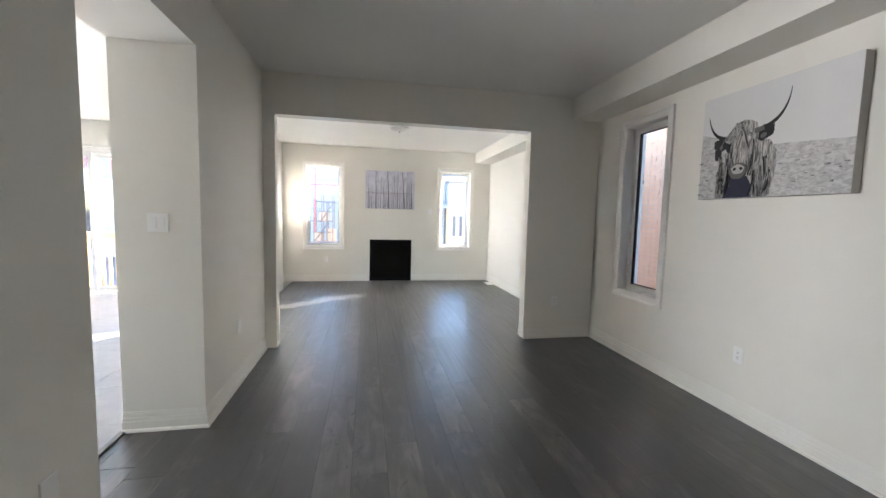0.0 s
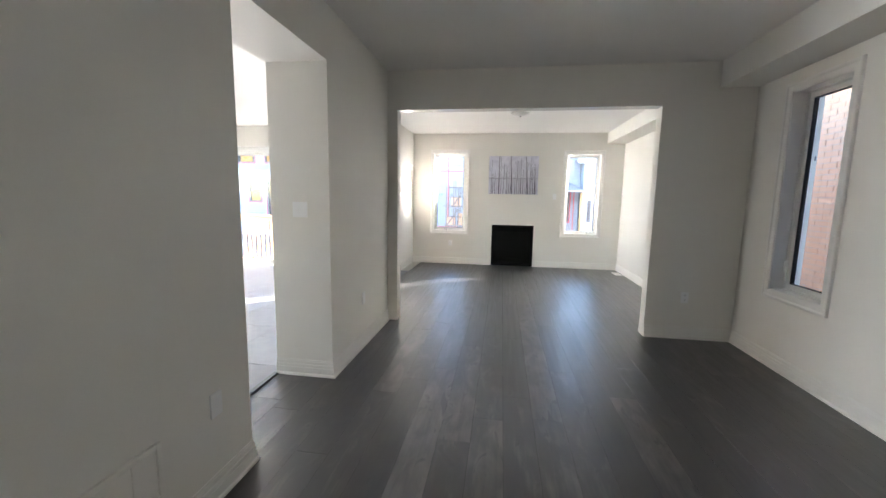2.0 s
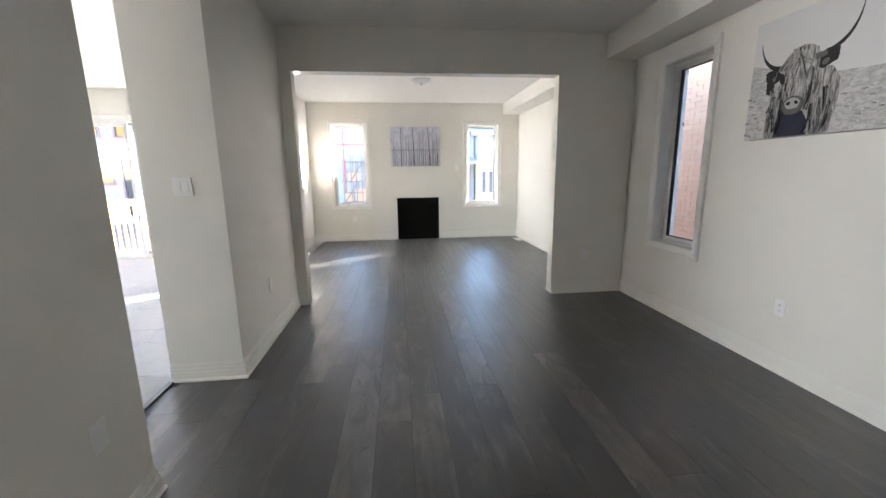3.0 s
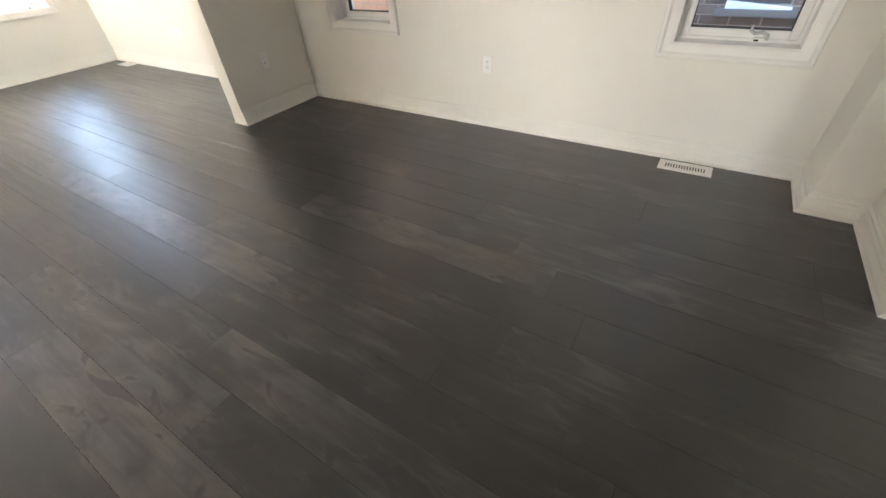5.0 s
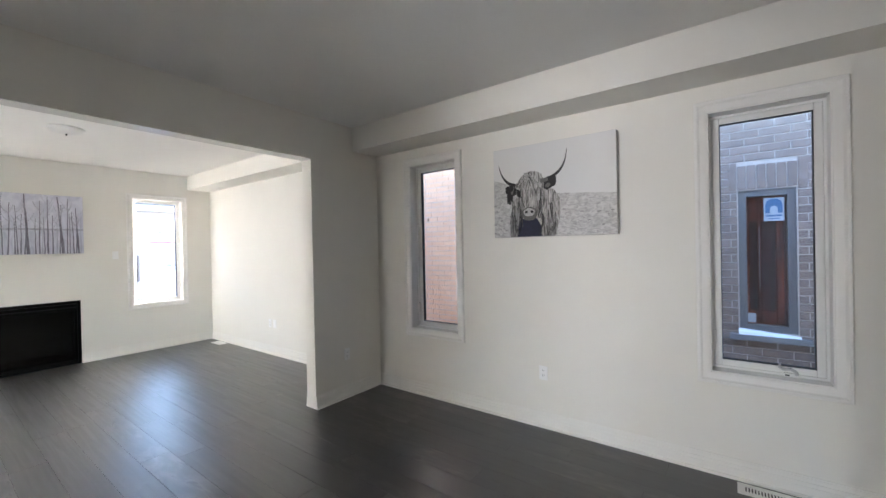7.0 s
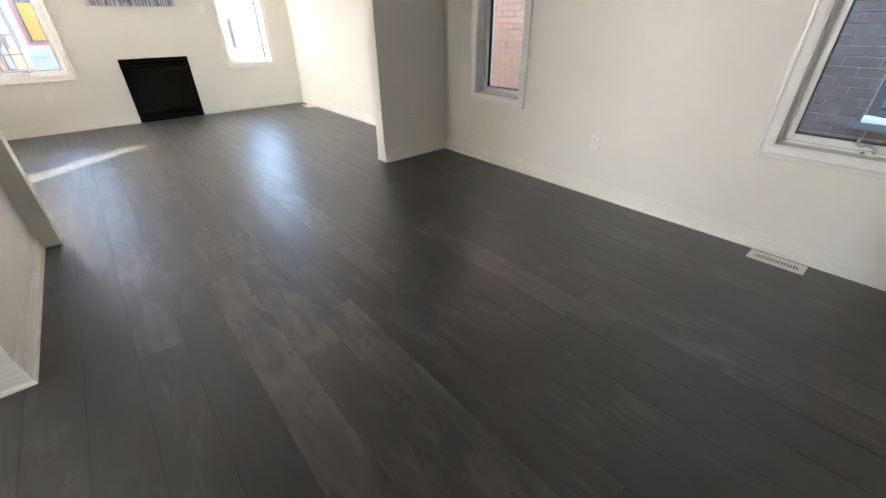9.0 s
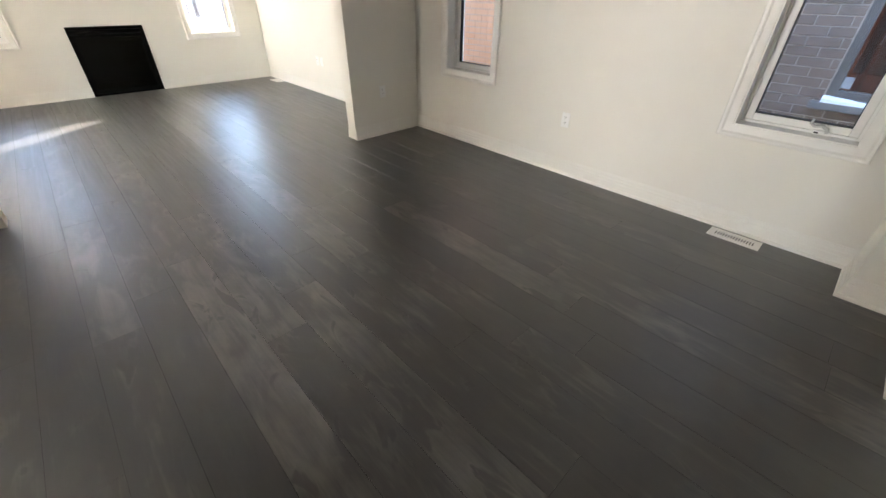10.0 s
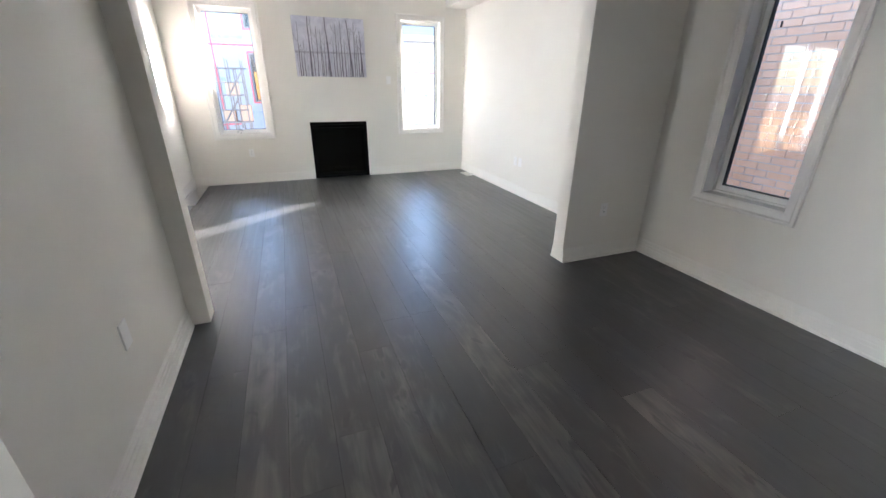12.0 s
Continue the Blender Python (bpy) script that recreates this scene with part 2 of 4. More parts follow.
FOREST_FLOOR = streaks("print_pale_frost", (0.54, 0.54, 0.63), (0.74, 0.74, 0.82), 30, 5)
FOREST_TRUNK = streaks("print_dark_trunk", (0.12, 0.115, 0.15), (0.28, 0.27, 0.33), 60, 8)
FOREST_FAINT = streaks("print_faint_trunk", (0.38, 0.375, 0.44), (0.54, 0.53, 0.61), 60, 8)


# ---- mesh helpers ----
def box(bm, x0, x1, y0, y1, z0, z1, bevel=0.0):
    v = [bm.verts.new((x, y, z)) for x in (x0, x1) for y in (y0, y1) for z in (z0, z1)]
    fs = [bm.faces.new([v[i] for i in q]) for q in ((0, 1, 3, 2), (4, 6, 7, 5), (0, 4, 5, 1), (2, 3, 7, 6), (0, 2, 6, 4), (1, 5, 7, 3))]
    if bevel:
        es = list({e for f in fs for e in f.edges})
        bmesh.ops.bevel(bm, geom=es, offset=bevel, segments=2, affect="EDGES", profile=0.6)
    return bm


def cyl(bm, p, axis, r, h, seg=20, r2=None):
    turn = Vector((0, 0, 1)).rotation_difference(Vector(axis)).to_matrix().to_4x4()
    m = Matrix.Translation(Vector(p)) @ turn @ Matrix.Translation((0, 0, h / 2))
    bmesh.ops.create_cone(bm, cap_ends=True, segments=seg, radius1=r, radius2=r if r2 is None else r2, depth=h, matrix=m)
    return bm


def mesh_ob(name, bm, mat, smooth=False):
    me = bpy.data.meshes.new(name)
    bmesh.ops.recalc_face_normals(bm, faces=bm.faces)
    bm.to_mesh(me)
    bm.free()
    for f in me.polygons:
        f.use_smooth = smooth
    me.materials.append(mat)
    return new(name, me)


def part(name, bm, mat, parent, label="", smooth=False):
    ob = mesh_ob(name, bm, mat, smooth)
    ob.parent = parent
    ob.matrix_parent_inverse = parent.matrix_basis.inverted()
    if label:
        ob["label"] = label
    return ob


def empty(name, loc, label, category, group="", kind=""):
    ob = new(name)
    ob.matrix_basis = Matrix.Translation(loc)
    return tagged(ob, label, category, group, kind)


def B(*a, **k):
    return box(bmesh.new(), *a, **k)


def slab_wall(name, axis, at, thick, u0, u1, z0, z1, holes, label, mat=None, kind="structure"):
    """A wall along x or y with its openings cut right through. at: its lower face; holes: (u0, u1, z0, z1)."""
    us = sorted({u0, u1, *[h[0] for h in holes], *[h[1] for h in holes]})
    zs = sorted({z0, z1, *[h[2] for h in holes], *[h[3] for h in holes]})

    def solid(i, j):
        if not (0 <= i < len(us) - 1 and 0 <= j < len(zs) - 1):
            return False
        u, z = (us[i] + us[i + 1]) / 2, (zs[j] + zs[j + 1]) / 2
        return not any(h[0] < u < h[1] and h[2] < z < h[3] for h in holes)
    bm = bmesh.new()

    def P(u, d, z):
        return bm.verts.new((u, at + d, z) if axis == "x" else (at + d, u, z))

    def quad(*c):
        bm.faces.new([P(*q) for q in c])
    for i in range(len(us) - 1):
        for j in range(len(zs) - 1):
            if not solid(i, j):
                continue
            a, b, c, d = us[i], us[i + 1], zs[j], zs[j + 1]
            for t in (0, thick):
                quad((a, t, c), (b, t, c), (b, t, d), (a, t, d))
            for cond, e in ((solid(i - 1, j), a), (solid(i + 1, j), b)):
                if not cond:
                    quad((e, 0, c), (e, thick, c), (e, thick, d), (e, 0, d))
            for cond, e in ((solid(i, j - 1), c), (solid(i, j + 1), d)):
                if not cond:
                    quad((a, 0, e), (b, 0, e), (b, thick, e), (a, thick, e))
    bmesh.ops.remove_doubles(bm, verts=bm.verts, dist=1e-5)
    return tagged(mesh_ob(name, bm, mat or WALL), label, "wall", "", kind)


BASE_PROFILE = ((0.0, 0.0), (0.025, 0.0), (0.025, 0.011), (0.0215, 0.018), (0.015, 0.020), (0.015, 0.064), (0.0145, 0.066), (0.0115, 0.066), (0.0115, 0.088), (0.011, 0.090), (0.007, 0.090), (0.007, 0.112), (0.0065, 0.114), (0.0035, 0.114), (0.0035, 0.124), (0.0, 0.126))


def baseboard(p0, p1, out, m0=0, m1=0, profile=BASE_PROFILE, name="baseboard", label="white painted stepped wooden baseboard along the wall foot"):
    """Runs from p0 to p1; out: the way it faces; m0, m1: 1 for an outside mitre, -1 for an inside one, 0 square."""
    p0, p1, out = Vector((*p0, 0)), Vector((*p1, 0)), Vector((*out, 0))
    along = (p1 - p0).normalized()
    bm = bmesh.new()
    a = [bm.verts.new(p0 + out * d - along * d * m0 + Vector((0, 0, h))) for d, h in profile]
    b = [bm.verts.new(p1 + out * d + along * d * m1 + Vector((0, 0, h))) for d, h in profile]
    for i in range(len(a) - 1):
        bm.faces.new((a[i], a[i + 1], b[i + 1], b[i]))
    bm.faces.new(a)
    bm.faces.new(b[::-1])
    return tagged(mesh_ob(name, bm, BOARD), label, "baseboard", "baseboards", "structure")


# ---- the plan, in metres ----
XR, XL = 2.755, -0.868          # dining room side walls
YN, YD, TD = 0.340, 4.42, 0.135  # near wall, dividing wall and its thickness
YF = 8.505                      # fireplace wall
XG = -1.51                      # return beside the fireplace wall
XK = -1.335                     # kitchen side of the thick wall
YK = 7.40                       # kitchen back wall
CEILING, BULK_Z, BULK_X = 2.743, 2.52, 2.415
OPEN_L, OPEN_R, OPEN_Z = -0.757, 1.915, 2.343
PASS0, PASS1, PASS_Z = 1.924, 2.925, 2.36
EXT = 0.24                      # thickness of the outside walls
WIN2, WIN1 = (0.818, 1.405, 0.652, 2.325), (3.362, 3.948, 0.658, 2.335)
FAR_R, FAR_L = (1.66, 2.33, 0.71, 2.33), (-1.065, -0.372, 0.71, 2.345)
FIRE = (0.195, 1.065, 0.0, 0.865)
PATIO = (-5.1, -3.2, 0.0, 2.28)
WWIN = (1.55, 5.45, 0.1, 2.2)

# ---- structure ----
slab_wall("wall_east", "y", XR, EXT, -4.0, YF + EXT, -0.25, CEILING, [WIN2, WIN1], "cream painted side wall with two tall narrow windows")
slab_wall("wall_divider", "x", YD, TD, XL, XR, 0, CEILING, [(OPEN_L, OPEN_R, -1, OPEN_Z)], "cream painted dividing wall with a wide cased opening")
slab_wall("wall_fireplace", "x", YF, 0.18, XG - 0.14, XR, -0.25, CEILING, [FAR_L, FAR_R, (FIRE[0], FIRE[1], 0.0, FIRE[3])], "cream painted end wall with fireplace and two tall windows")
slab_wall("wall_living_return", "y", XG - 0.14, 0.14, YK + EXT, YF, -0.25, CEILING, [], "cream painted short return wall beside a window")
slab_wall("wall_kitchen_back", "x", YK, EXT, -6.54, XG, -0.25, CEILING, [PATIO], "cream painted kitchen wall with a patio door")
slab_wall("wall_kitchen_west", "y", -6.78, EXT, -1.0, YK, -0.25, CEILING, [WWIN], "cream painted kitchen side wall")
slab_wall("wall_kitchen_south", "x", -0.76, 0.12, -6.3, XK, 0, CEILING, [], "cream painted kitchen wall behind the passage")
slab_wall("wall_west", "y", XK, XL - XK, YN - 0.117, YD + TD - 0.001, 0, CEILING, [(PASS0, PASS1, -1, PASS_Z)], "thick cream painted wall with a passage to the kitchen")
slab_wall("wall_near", "x", YN - 0.12, 0.12, XL, XR, 0, CEILING, [(-0.70, 1.72, -1, OPEN_Z)], "cream painted wall with a wide opening")
slab_wall("wall_column", "x", YN, 0.233, 2.408, XR, 0, CEILING, [], "cream painted boxed column in the room corner")
slab_wall("wall_hall_south", "x", -4.2, EXT, -4.2, XR, -0.25, CEILING, [], "cream painted front hall wall")
slab_wall("wall_hall_west", "y", -4.2, EXT, -3.96, -0.76, -0.25, CEILING, [(-2.4, -0.8, 0.55, 2.25)], "cream painted front hall side wall")
tagged(mesh_ob("bulkhead_dining", B(BULK_X, XR, YN, YD, BULK_Z - 0.022, CEILING), WALL), "cream painted boxed bulkhead under the ceiling", "bulkhead", "", "structure")
tagged(mesh_ob("bulkhead_living", B(BULK_X, XR, YD + TD, YF, BULK_Z, CEILING), WALL), "cream painted boxed bulkhead under the living room ceiling", "bulkhead", "", "structure")
tagged(mesh_ob("ceiling", B(-6.6, XR + EXT, -4.25, YF + EXT, CEILING + 0.001, CEILING + 0.3), CEIL), "flat white painted ceiling", "ceiling", "", "structure")

tagged(mesh_ob("trim_opening_soffit", B(OPEN_L, OPEN_R, YD + 0.001, YD + TD - 0.001, OPEN_Z - 0.004, OPEN_Z), GLOSS), "semi-gloss white painted lining under the wide opening", "trim", "", "structure")

# boards run from corner to corner; the shoe of each returns round outside corners
baseboard((XR, YD), (XR, YN + 0.233), (-1, 0), -1, -1)
baseboard((XR, YN + 0.233), (2.408, YN + 0.233), (0, 1), -1, 1)
baseboard((2.408, YN + 0.233), (2.408, YN), (-1, 0), 1, -1)
baseboard((2.408, YN), (1.72, YN), (0, 1), -1, 0)
baseboard((OPEN_R + 0.002, YD), (XR, YD), (0, -1), 0, -1)
baseboard((XL, PASS1), (XL, YD), (1, 0), 1, -1)
baseboard((XK, PASS1), (XL, PASS1), (0, -1), 0, 1)
baseboard((XL, YN), (XL, PASS0), (1, 0), -1, 1)
baseboard((XL, PASS0), (XK, PASS0), (0, 1), 1, 0)
baseboard((XG, YF), (FIRE[0], YF), (0, -1), -1, 0)
baseboard((FIRE[1], YF), (XR, YF), (0, -1), 0, -1)
baseboard((XG, YK), (XG, YF), (1, 0), 0, -1)
baseboard((XR, YF), (XR, YD + TD), (-1, 0), -1, -1)
baseboard((XR, YD + TD), (OPEN_R + 0.002, YD + TD), (0, 1), -1, 0)
baseboard((PATIO[1] + 0.08, YK), (XG, YK), (0, -1), 0, 0)


# ---- windows ----
def frame_ring(bm, to, u0, u1, z0, z1, w, d0, d1, bevel=0.0):
    """Four bars round a rectangle. to(u, d, z) maps wall coordinates to the room."""
    for a, b, c, e in ((u0, u0 + w, z0, z1), (u1 - w, u1, z0, z1), (u0 + w, u1 - w, z0, z0 + w), (u0 + w, u1 - w, z1 - w, z1)):
        p, q = to(a, d0, c), to(b, d1, e)
        box(bm, min(p[0], q[0]), max(p[0], q[0]), min(p[1], q[1]), max(p[1], q[1]), c, e, bevel)
    return bm


def wbox(to, u0, u1, d0, d1, z0, z1, bevel=0.0, bm=None):
    p, q = to(u0, d0, z0), to(u1, d1, z1)
    return box(bm or bmesh.new(), min(p[0], q[0]), max(p[0], q[0]), min(p[1], q[1]), max(p[1], q[1]), z0, z1, bevel)


def casing_ring(bm, to, u0, u1, z0, z1, w):
    """Mitred picture-frame casing: thin at the opening, thicker at its outer edge."""
    prof = ((0.0, 0.0), (0.0, 0.011), (0.012, 0.013), (0.040, 0.015), (0.052, 0.022), (w - 0.004, 0.022), (w, 0.018), (w, 0.0))
    rings = []
    for off, dep in prof:
        rings.append([bm.verts.new(to(a, -dep, c)) for a, c in ((u0 - off, z0 - off), (u1 + off, z0 - off), (u1 + off, z1 + off), (u0 - off, z1 + off))])
    for r0, r1 in zip(rings, rings[1:]):
        for i in range(4):
            bm.faces.new((r0[i], r0[(i + 1) % 4], r1[(i + 1) % 4], r1[i]))
    return bm


def window(name, to, hole, label, d0=0.10, crank_u=None, crank_way=1):
    """A casement: casing, jamb lining, fixed frame, sash, gasket, pane, crank and lock. d grows outwards."""
    u0, u1, z0, z1 = hole
    c = to((u0 + u1) / 2, 0.0, z0)
    w = empty(name, c, label, "window", "windows", "structure")
    part("casing", casing_ring(bmesh.new(), to, u0 + 0.004, u1 - 0.004, z0 + 0.004, z1 - 0.004, 0.070), TRIM, w)
    part("jamb_lining", frame_ring(bmesh.new(), to, u0, u1, z0, z1, 0.012, -0.004, d0), TRIM, w)
    part("window_frame", frame_ring(bmesh.new(), to, u0, u1, z0, z1, 0.026, d0, d0 + 0.075, 0.003), VINYL, w)
    part("sash", frame_ring(bmesh.new(), to, u0 + 0.026, u1 - 0.026, z0 + 0.026, z1 - 0.026, 0.040, d0 + 0.008, d0 + 0.06, 0.006), VINYL, w)
    part("gasket", frame_ring(bmesh.new(), to, u0 + 0.064, u1 - 0.064, z0 + 0.064, z1 - 0.064, 0.007, d0 + 0.014, d0 + 0.05), GASKET, w)
    pane = part("pane", wbox(to, u0 + 0.068, u1 - 0.068, d0 + 0.03, d0 + 0.036, z0 + 0.068, z1 - 0.068), GLASS, w)
    pane.visible_shadow = False
    if crank_u is not None:
        crank = part("crank", wbox(to, crank_u - 0.038, crank_u + 0.038, d0 - 0.018, d0 + 0.012, z0 + 0.012, z0 + 0.034, 0.006), VINYL, w)
        bends = [Vector(to(crank_u + u * crank_way, d0 + d, z0 + z)) for u, d, z in ((-0.024, -0.014, 0.028), (-0.020, -0.020, 0.046), (0.006, -0.028, 0.064), (0.036, -0.034, 0.056), (0.058, -0.034, 0.070), (0.054, -0.034, 0.092))]
        bm = bmesh.new()
        for i, (a, b) in enumerate(zip(bends, bends[1:])):
            cyl(bm, a, b - a, 0.010 - 0.0008 * i, (b - a).length + 0.002, 10, 0.0095 - 0.0008 * i)
        part("crank_slot", wbox(to, crank_u + 0.010, crank_u + 0.030, d0 - 0.0185, d0 - 0.017, z0 + 0.018, z0 + 0.026), DARK_SLOT, crank)
        part("crank_handle", bm, CRANK, crank, smooth=True)
    lock_u = u1 - 0.026 if crank_way > 0 else u0 + 0.026
    part("sash_lock", wbox(to, lock_u - 0.010, lock_u + 0.010, d0 - 0.020, d0 + 0.008, z0 + 0.16, z0 + 0.26, 0.004), VINYL, w)
    return w


def east(u, d, z):
    return (XR + d, u, z)


def far(u, d, z):
    return (u, YF + d, z)


window("window_1", east, WIN2, "tall narrow white casement window facing a grey brick wall", crank_u=1.00, crank_way=1)
pink = window("window_2", east, WIN1, "tall narrow white casement window facing a pink brick wall")
part("sticker", wbox(east, 3.804, 3.816, 0.127, 0.1295, 1.760, 1.794, 0.001), DARK_SLOT, pink, "small dark sticker on the pane")
window("window_3", far, FAR_L, "tall white casement window to a building site", 0.075, crank_u=-0.80, crank_way=1)
window("window_4", far, FAR_R, "tall white casement window to wrapped houses", 0.075, crank_u=2.12, crank_way=-1)


def kitchen(u, d, z):
    return (u, YK + d, z)



def west(u, d, z):
    return (-6.54 - d, u, z)


# out of view and assumed; the kitchen daylight lamp stands in it
window("window_kitchen_side", west, WWIN, "unseen wide white kitchen side window", 0.075)


def patio_door():
    u0, u1, z0, z1 = PATIO
    w = empty("door_patio", ((u0 + u1) / 2, YK, 0), "white framed sliding glass patio door to the deck", "door", "", "structure")
    part("casing", casing_ring(bmesh.new(), kitchen, u0, u1, z0 - 0.12, z1, 0.074), TRIM, w)
    part("door_frame", frame_ring(bmesh.new(), kitchen, u0, u1, z0, z1, 0.045, 0.02, 0.16), VINYL, w)
    mid = (u0 + u1) / 2
    for a, b, d in ((u0 + 0.045, mid + 0.03, 0.04), (mid - 0.03, u1 - 0.045, 0.10)):
        leaf = part("door_leaf", frame_ring(bmesh.new(), kitchen, a, b, z0 + 0.045, z1 - 0.045, 0.06, d, d + 0.04, 0.003), VINYL, w)
        pane = part("pane", wbox(kitchen, a + 0.06, b - 0.06, d + 0.016, d + 0.022, z0 + 0.105, z1 - 0.105), GLASS, leaf)
        pane.visible_shadow = False


patio_door()

# ---- fireplace ----
fx0, fx1, _, fz = FIRE
fp = empty("fireplace", ((fx0 + fx1) / 2, YF, 0), "black steel gas fireplace insert set flush in the wall", "fireplace")
bm = frame_ring(bmesh.new(), far, fx0 + 0.001, fx1 - 0.001, 0.0, fz - 0.001, 0.035, -0.006, 0.05, 0.002)
part("surround", bm, BLACK, fp)
bm = bmesh.new()
box(bm, fx0 + 0.012, fx1 - 0.012, YF + 0.36, YF + 0.38, 0.02, fz - 0.02)
for a, b in ((fx0 + 0.012, fx0 + 0.03), (fx1 - 0.03, fx1 - 0.012)):
    box(bm, a, b, YF + 0.051, YF + 0.36, 0.02, fz - 0.02)
for a, b in ((0.005, 0.02), (fz - 0.02, fz - 0.005)):
    box(bm, fx0 + 0.012, fx1 - 0.012, YF + 0.051, YF + 0.36, a, b)
part("firebox", bm, SOOT, fp, "sooty black steel firebox")
part("louvre", B(fx0 + 0.036, fx1 - 0.036, YF + 0.006, YF + 0.03, fz - 0.088, fz - 0.045, bevel=0.004), BLACK, fp)
part("hood", B(fx0 + 0.036, fx1 - 0.036, YF - 0.012, YF + 0.012, fz - 0.100, fz - 0.090, bevel=0.003), BLACK, fp)
part("inner_frame", frame_ring(bmesh.new(), far, fx0 + 0.036, fx1 - 0.036, 0.036, fz - 0.102, 0.03, 0.008, 0.03, 0.002), BLACK, fp)
pane = part("fire_screen", B(fx0 + 0.066, fx1 - 0.066, YF + 0.018, YF + 0.022, 0.066, fz - 0.132), glass_mat("fire_glass", (0.22, 0.22, 0.22)), fp, "dark glass fire screen")
for x, y, ln, rz, r in ((0.42, 0.20, 0.42, 8, 0.036), (0.74, 0.17, 0.40, -14, 0.034), (0.60, 0.24, 0.56, 2, 0.04), (0.52, 0.15, 0.26, 38, 0.024)):
    bm = cyl(bmesh.new(), (0, 0, 0), (1, 0, 0), r, ln, 10, r * 0.8)
    for v in bm.verts:
        v.co += Vector((0, noise.noise(v.co * 14 + Vector((x * 9, 0, 0))) * 0.014, noise.noise(v.co * 11) * 0.012))
    bmesh.ops.rotate(bm, verts=bm.verts, cent=(ln / 2, 0, 0), matrix=Euler((0, 0, radians(rz))).to_matrix())
    bmesh.ops.translate(bm, verts=bm.verts, vec=(x - ln / 2, YF + y, 0.055 + r + (0.05 if ln < 0.3 else 0)))
    part("ceramic_log", bm, LOG, fp, smooth=True)
part("burner", B(0.34, 0.92, YF + 0.10, YF + 0.30, 0.021, 0.056, bevel=0.006), SOOT, fp)
# the board round the insert stands a little proud of the wall
patch = bmesh.new()
for a, b, c, d in ((fx0 - 0.105, fx0 - 0.001, 0.130, fz + 0.10), (fx1 + 0.001, fx1 + 0.105, 0.130, fz + 0.10), (fx0 - 0.001, fx1 + 0.001, fz + 0.001, fz + 0.10)):
    box(patch, a, b, YF - 0.003, YF, c, d)
tagged(mesh_ob("trim_fireplace_board", patch, WALL), "cream painted flat board framing the fireplace", "trim", "", "structure")


# ---- canvases ----
def slab(bm, pts, y0, y1):
    """An upright flat piece with an outline given as (u, v), from depth y0 to y1."""
    a, b = [bm.verts.new((u, y0, v)) for u, v in pts], [bm.verts.new((u, y1, v)) for u, v in pts]
    bm.faces.new(a)
    bm.faces.new(b[::-1])
    for i in range(len(pts)):
        j = (i + 1) % len(pts)
        bm.faces.new((a[i], b[i], b[j], a[j]))
    return bm


def ellipse(cu, cv, ru, rv, n=28, wob=0.0, ph=0.0, tilt=0.0):
    out = []
    for i in range(n):
        t = 2 * math.pi * i / n
        k = 1 + wob * math.sin(5 * t + ph) + wob * 0.7 * math.sin(11 * t + 2 * ph)
        a, b = ru * k * math.cos(t), rv * k * math.sin(t)
        out.append((cu + a * math.cos(tilt) - b * math.sin(tilt), cv + a * math.sin(tilt) + b * math.cos(tilt)))
    return out


def ribbon(pts, w0, w1):
    """The outline of a tapering curved stroke along pts."""
    left, right = [], []
    for i, p in enumerate(pts):
        a, b = Vector(pts[max(i - 1, 0)]), Vector(pts[min(i + 1, len(pts) - 1)])
        t = (b - a).normalized()
        w = (w0 + (w1 - w0) * i / (len(pts) - 1)) / 2
        nrm = Vector((-t.y, t.x)) * w
        left.append(tuple(Vector(p) + nrm))
        right.append(tuple(Vector(p) - nrm))
    return left + right[::-1]


def bezier(p0, p1, p2, n=12):
    return [tuple((1 - t) ** 2 * Vector(p0) + 2 * t * (1 - t) * Vector(p1) + t * t * Vector(p2)) for t in (i / n for i in range(n + 1))]


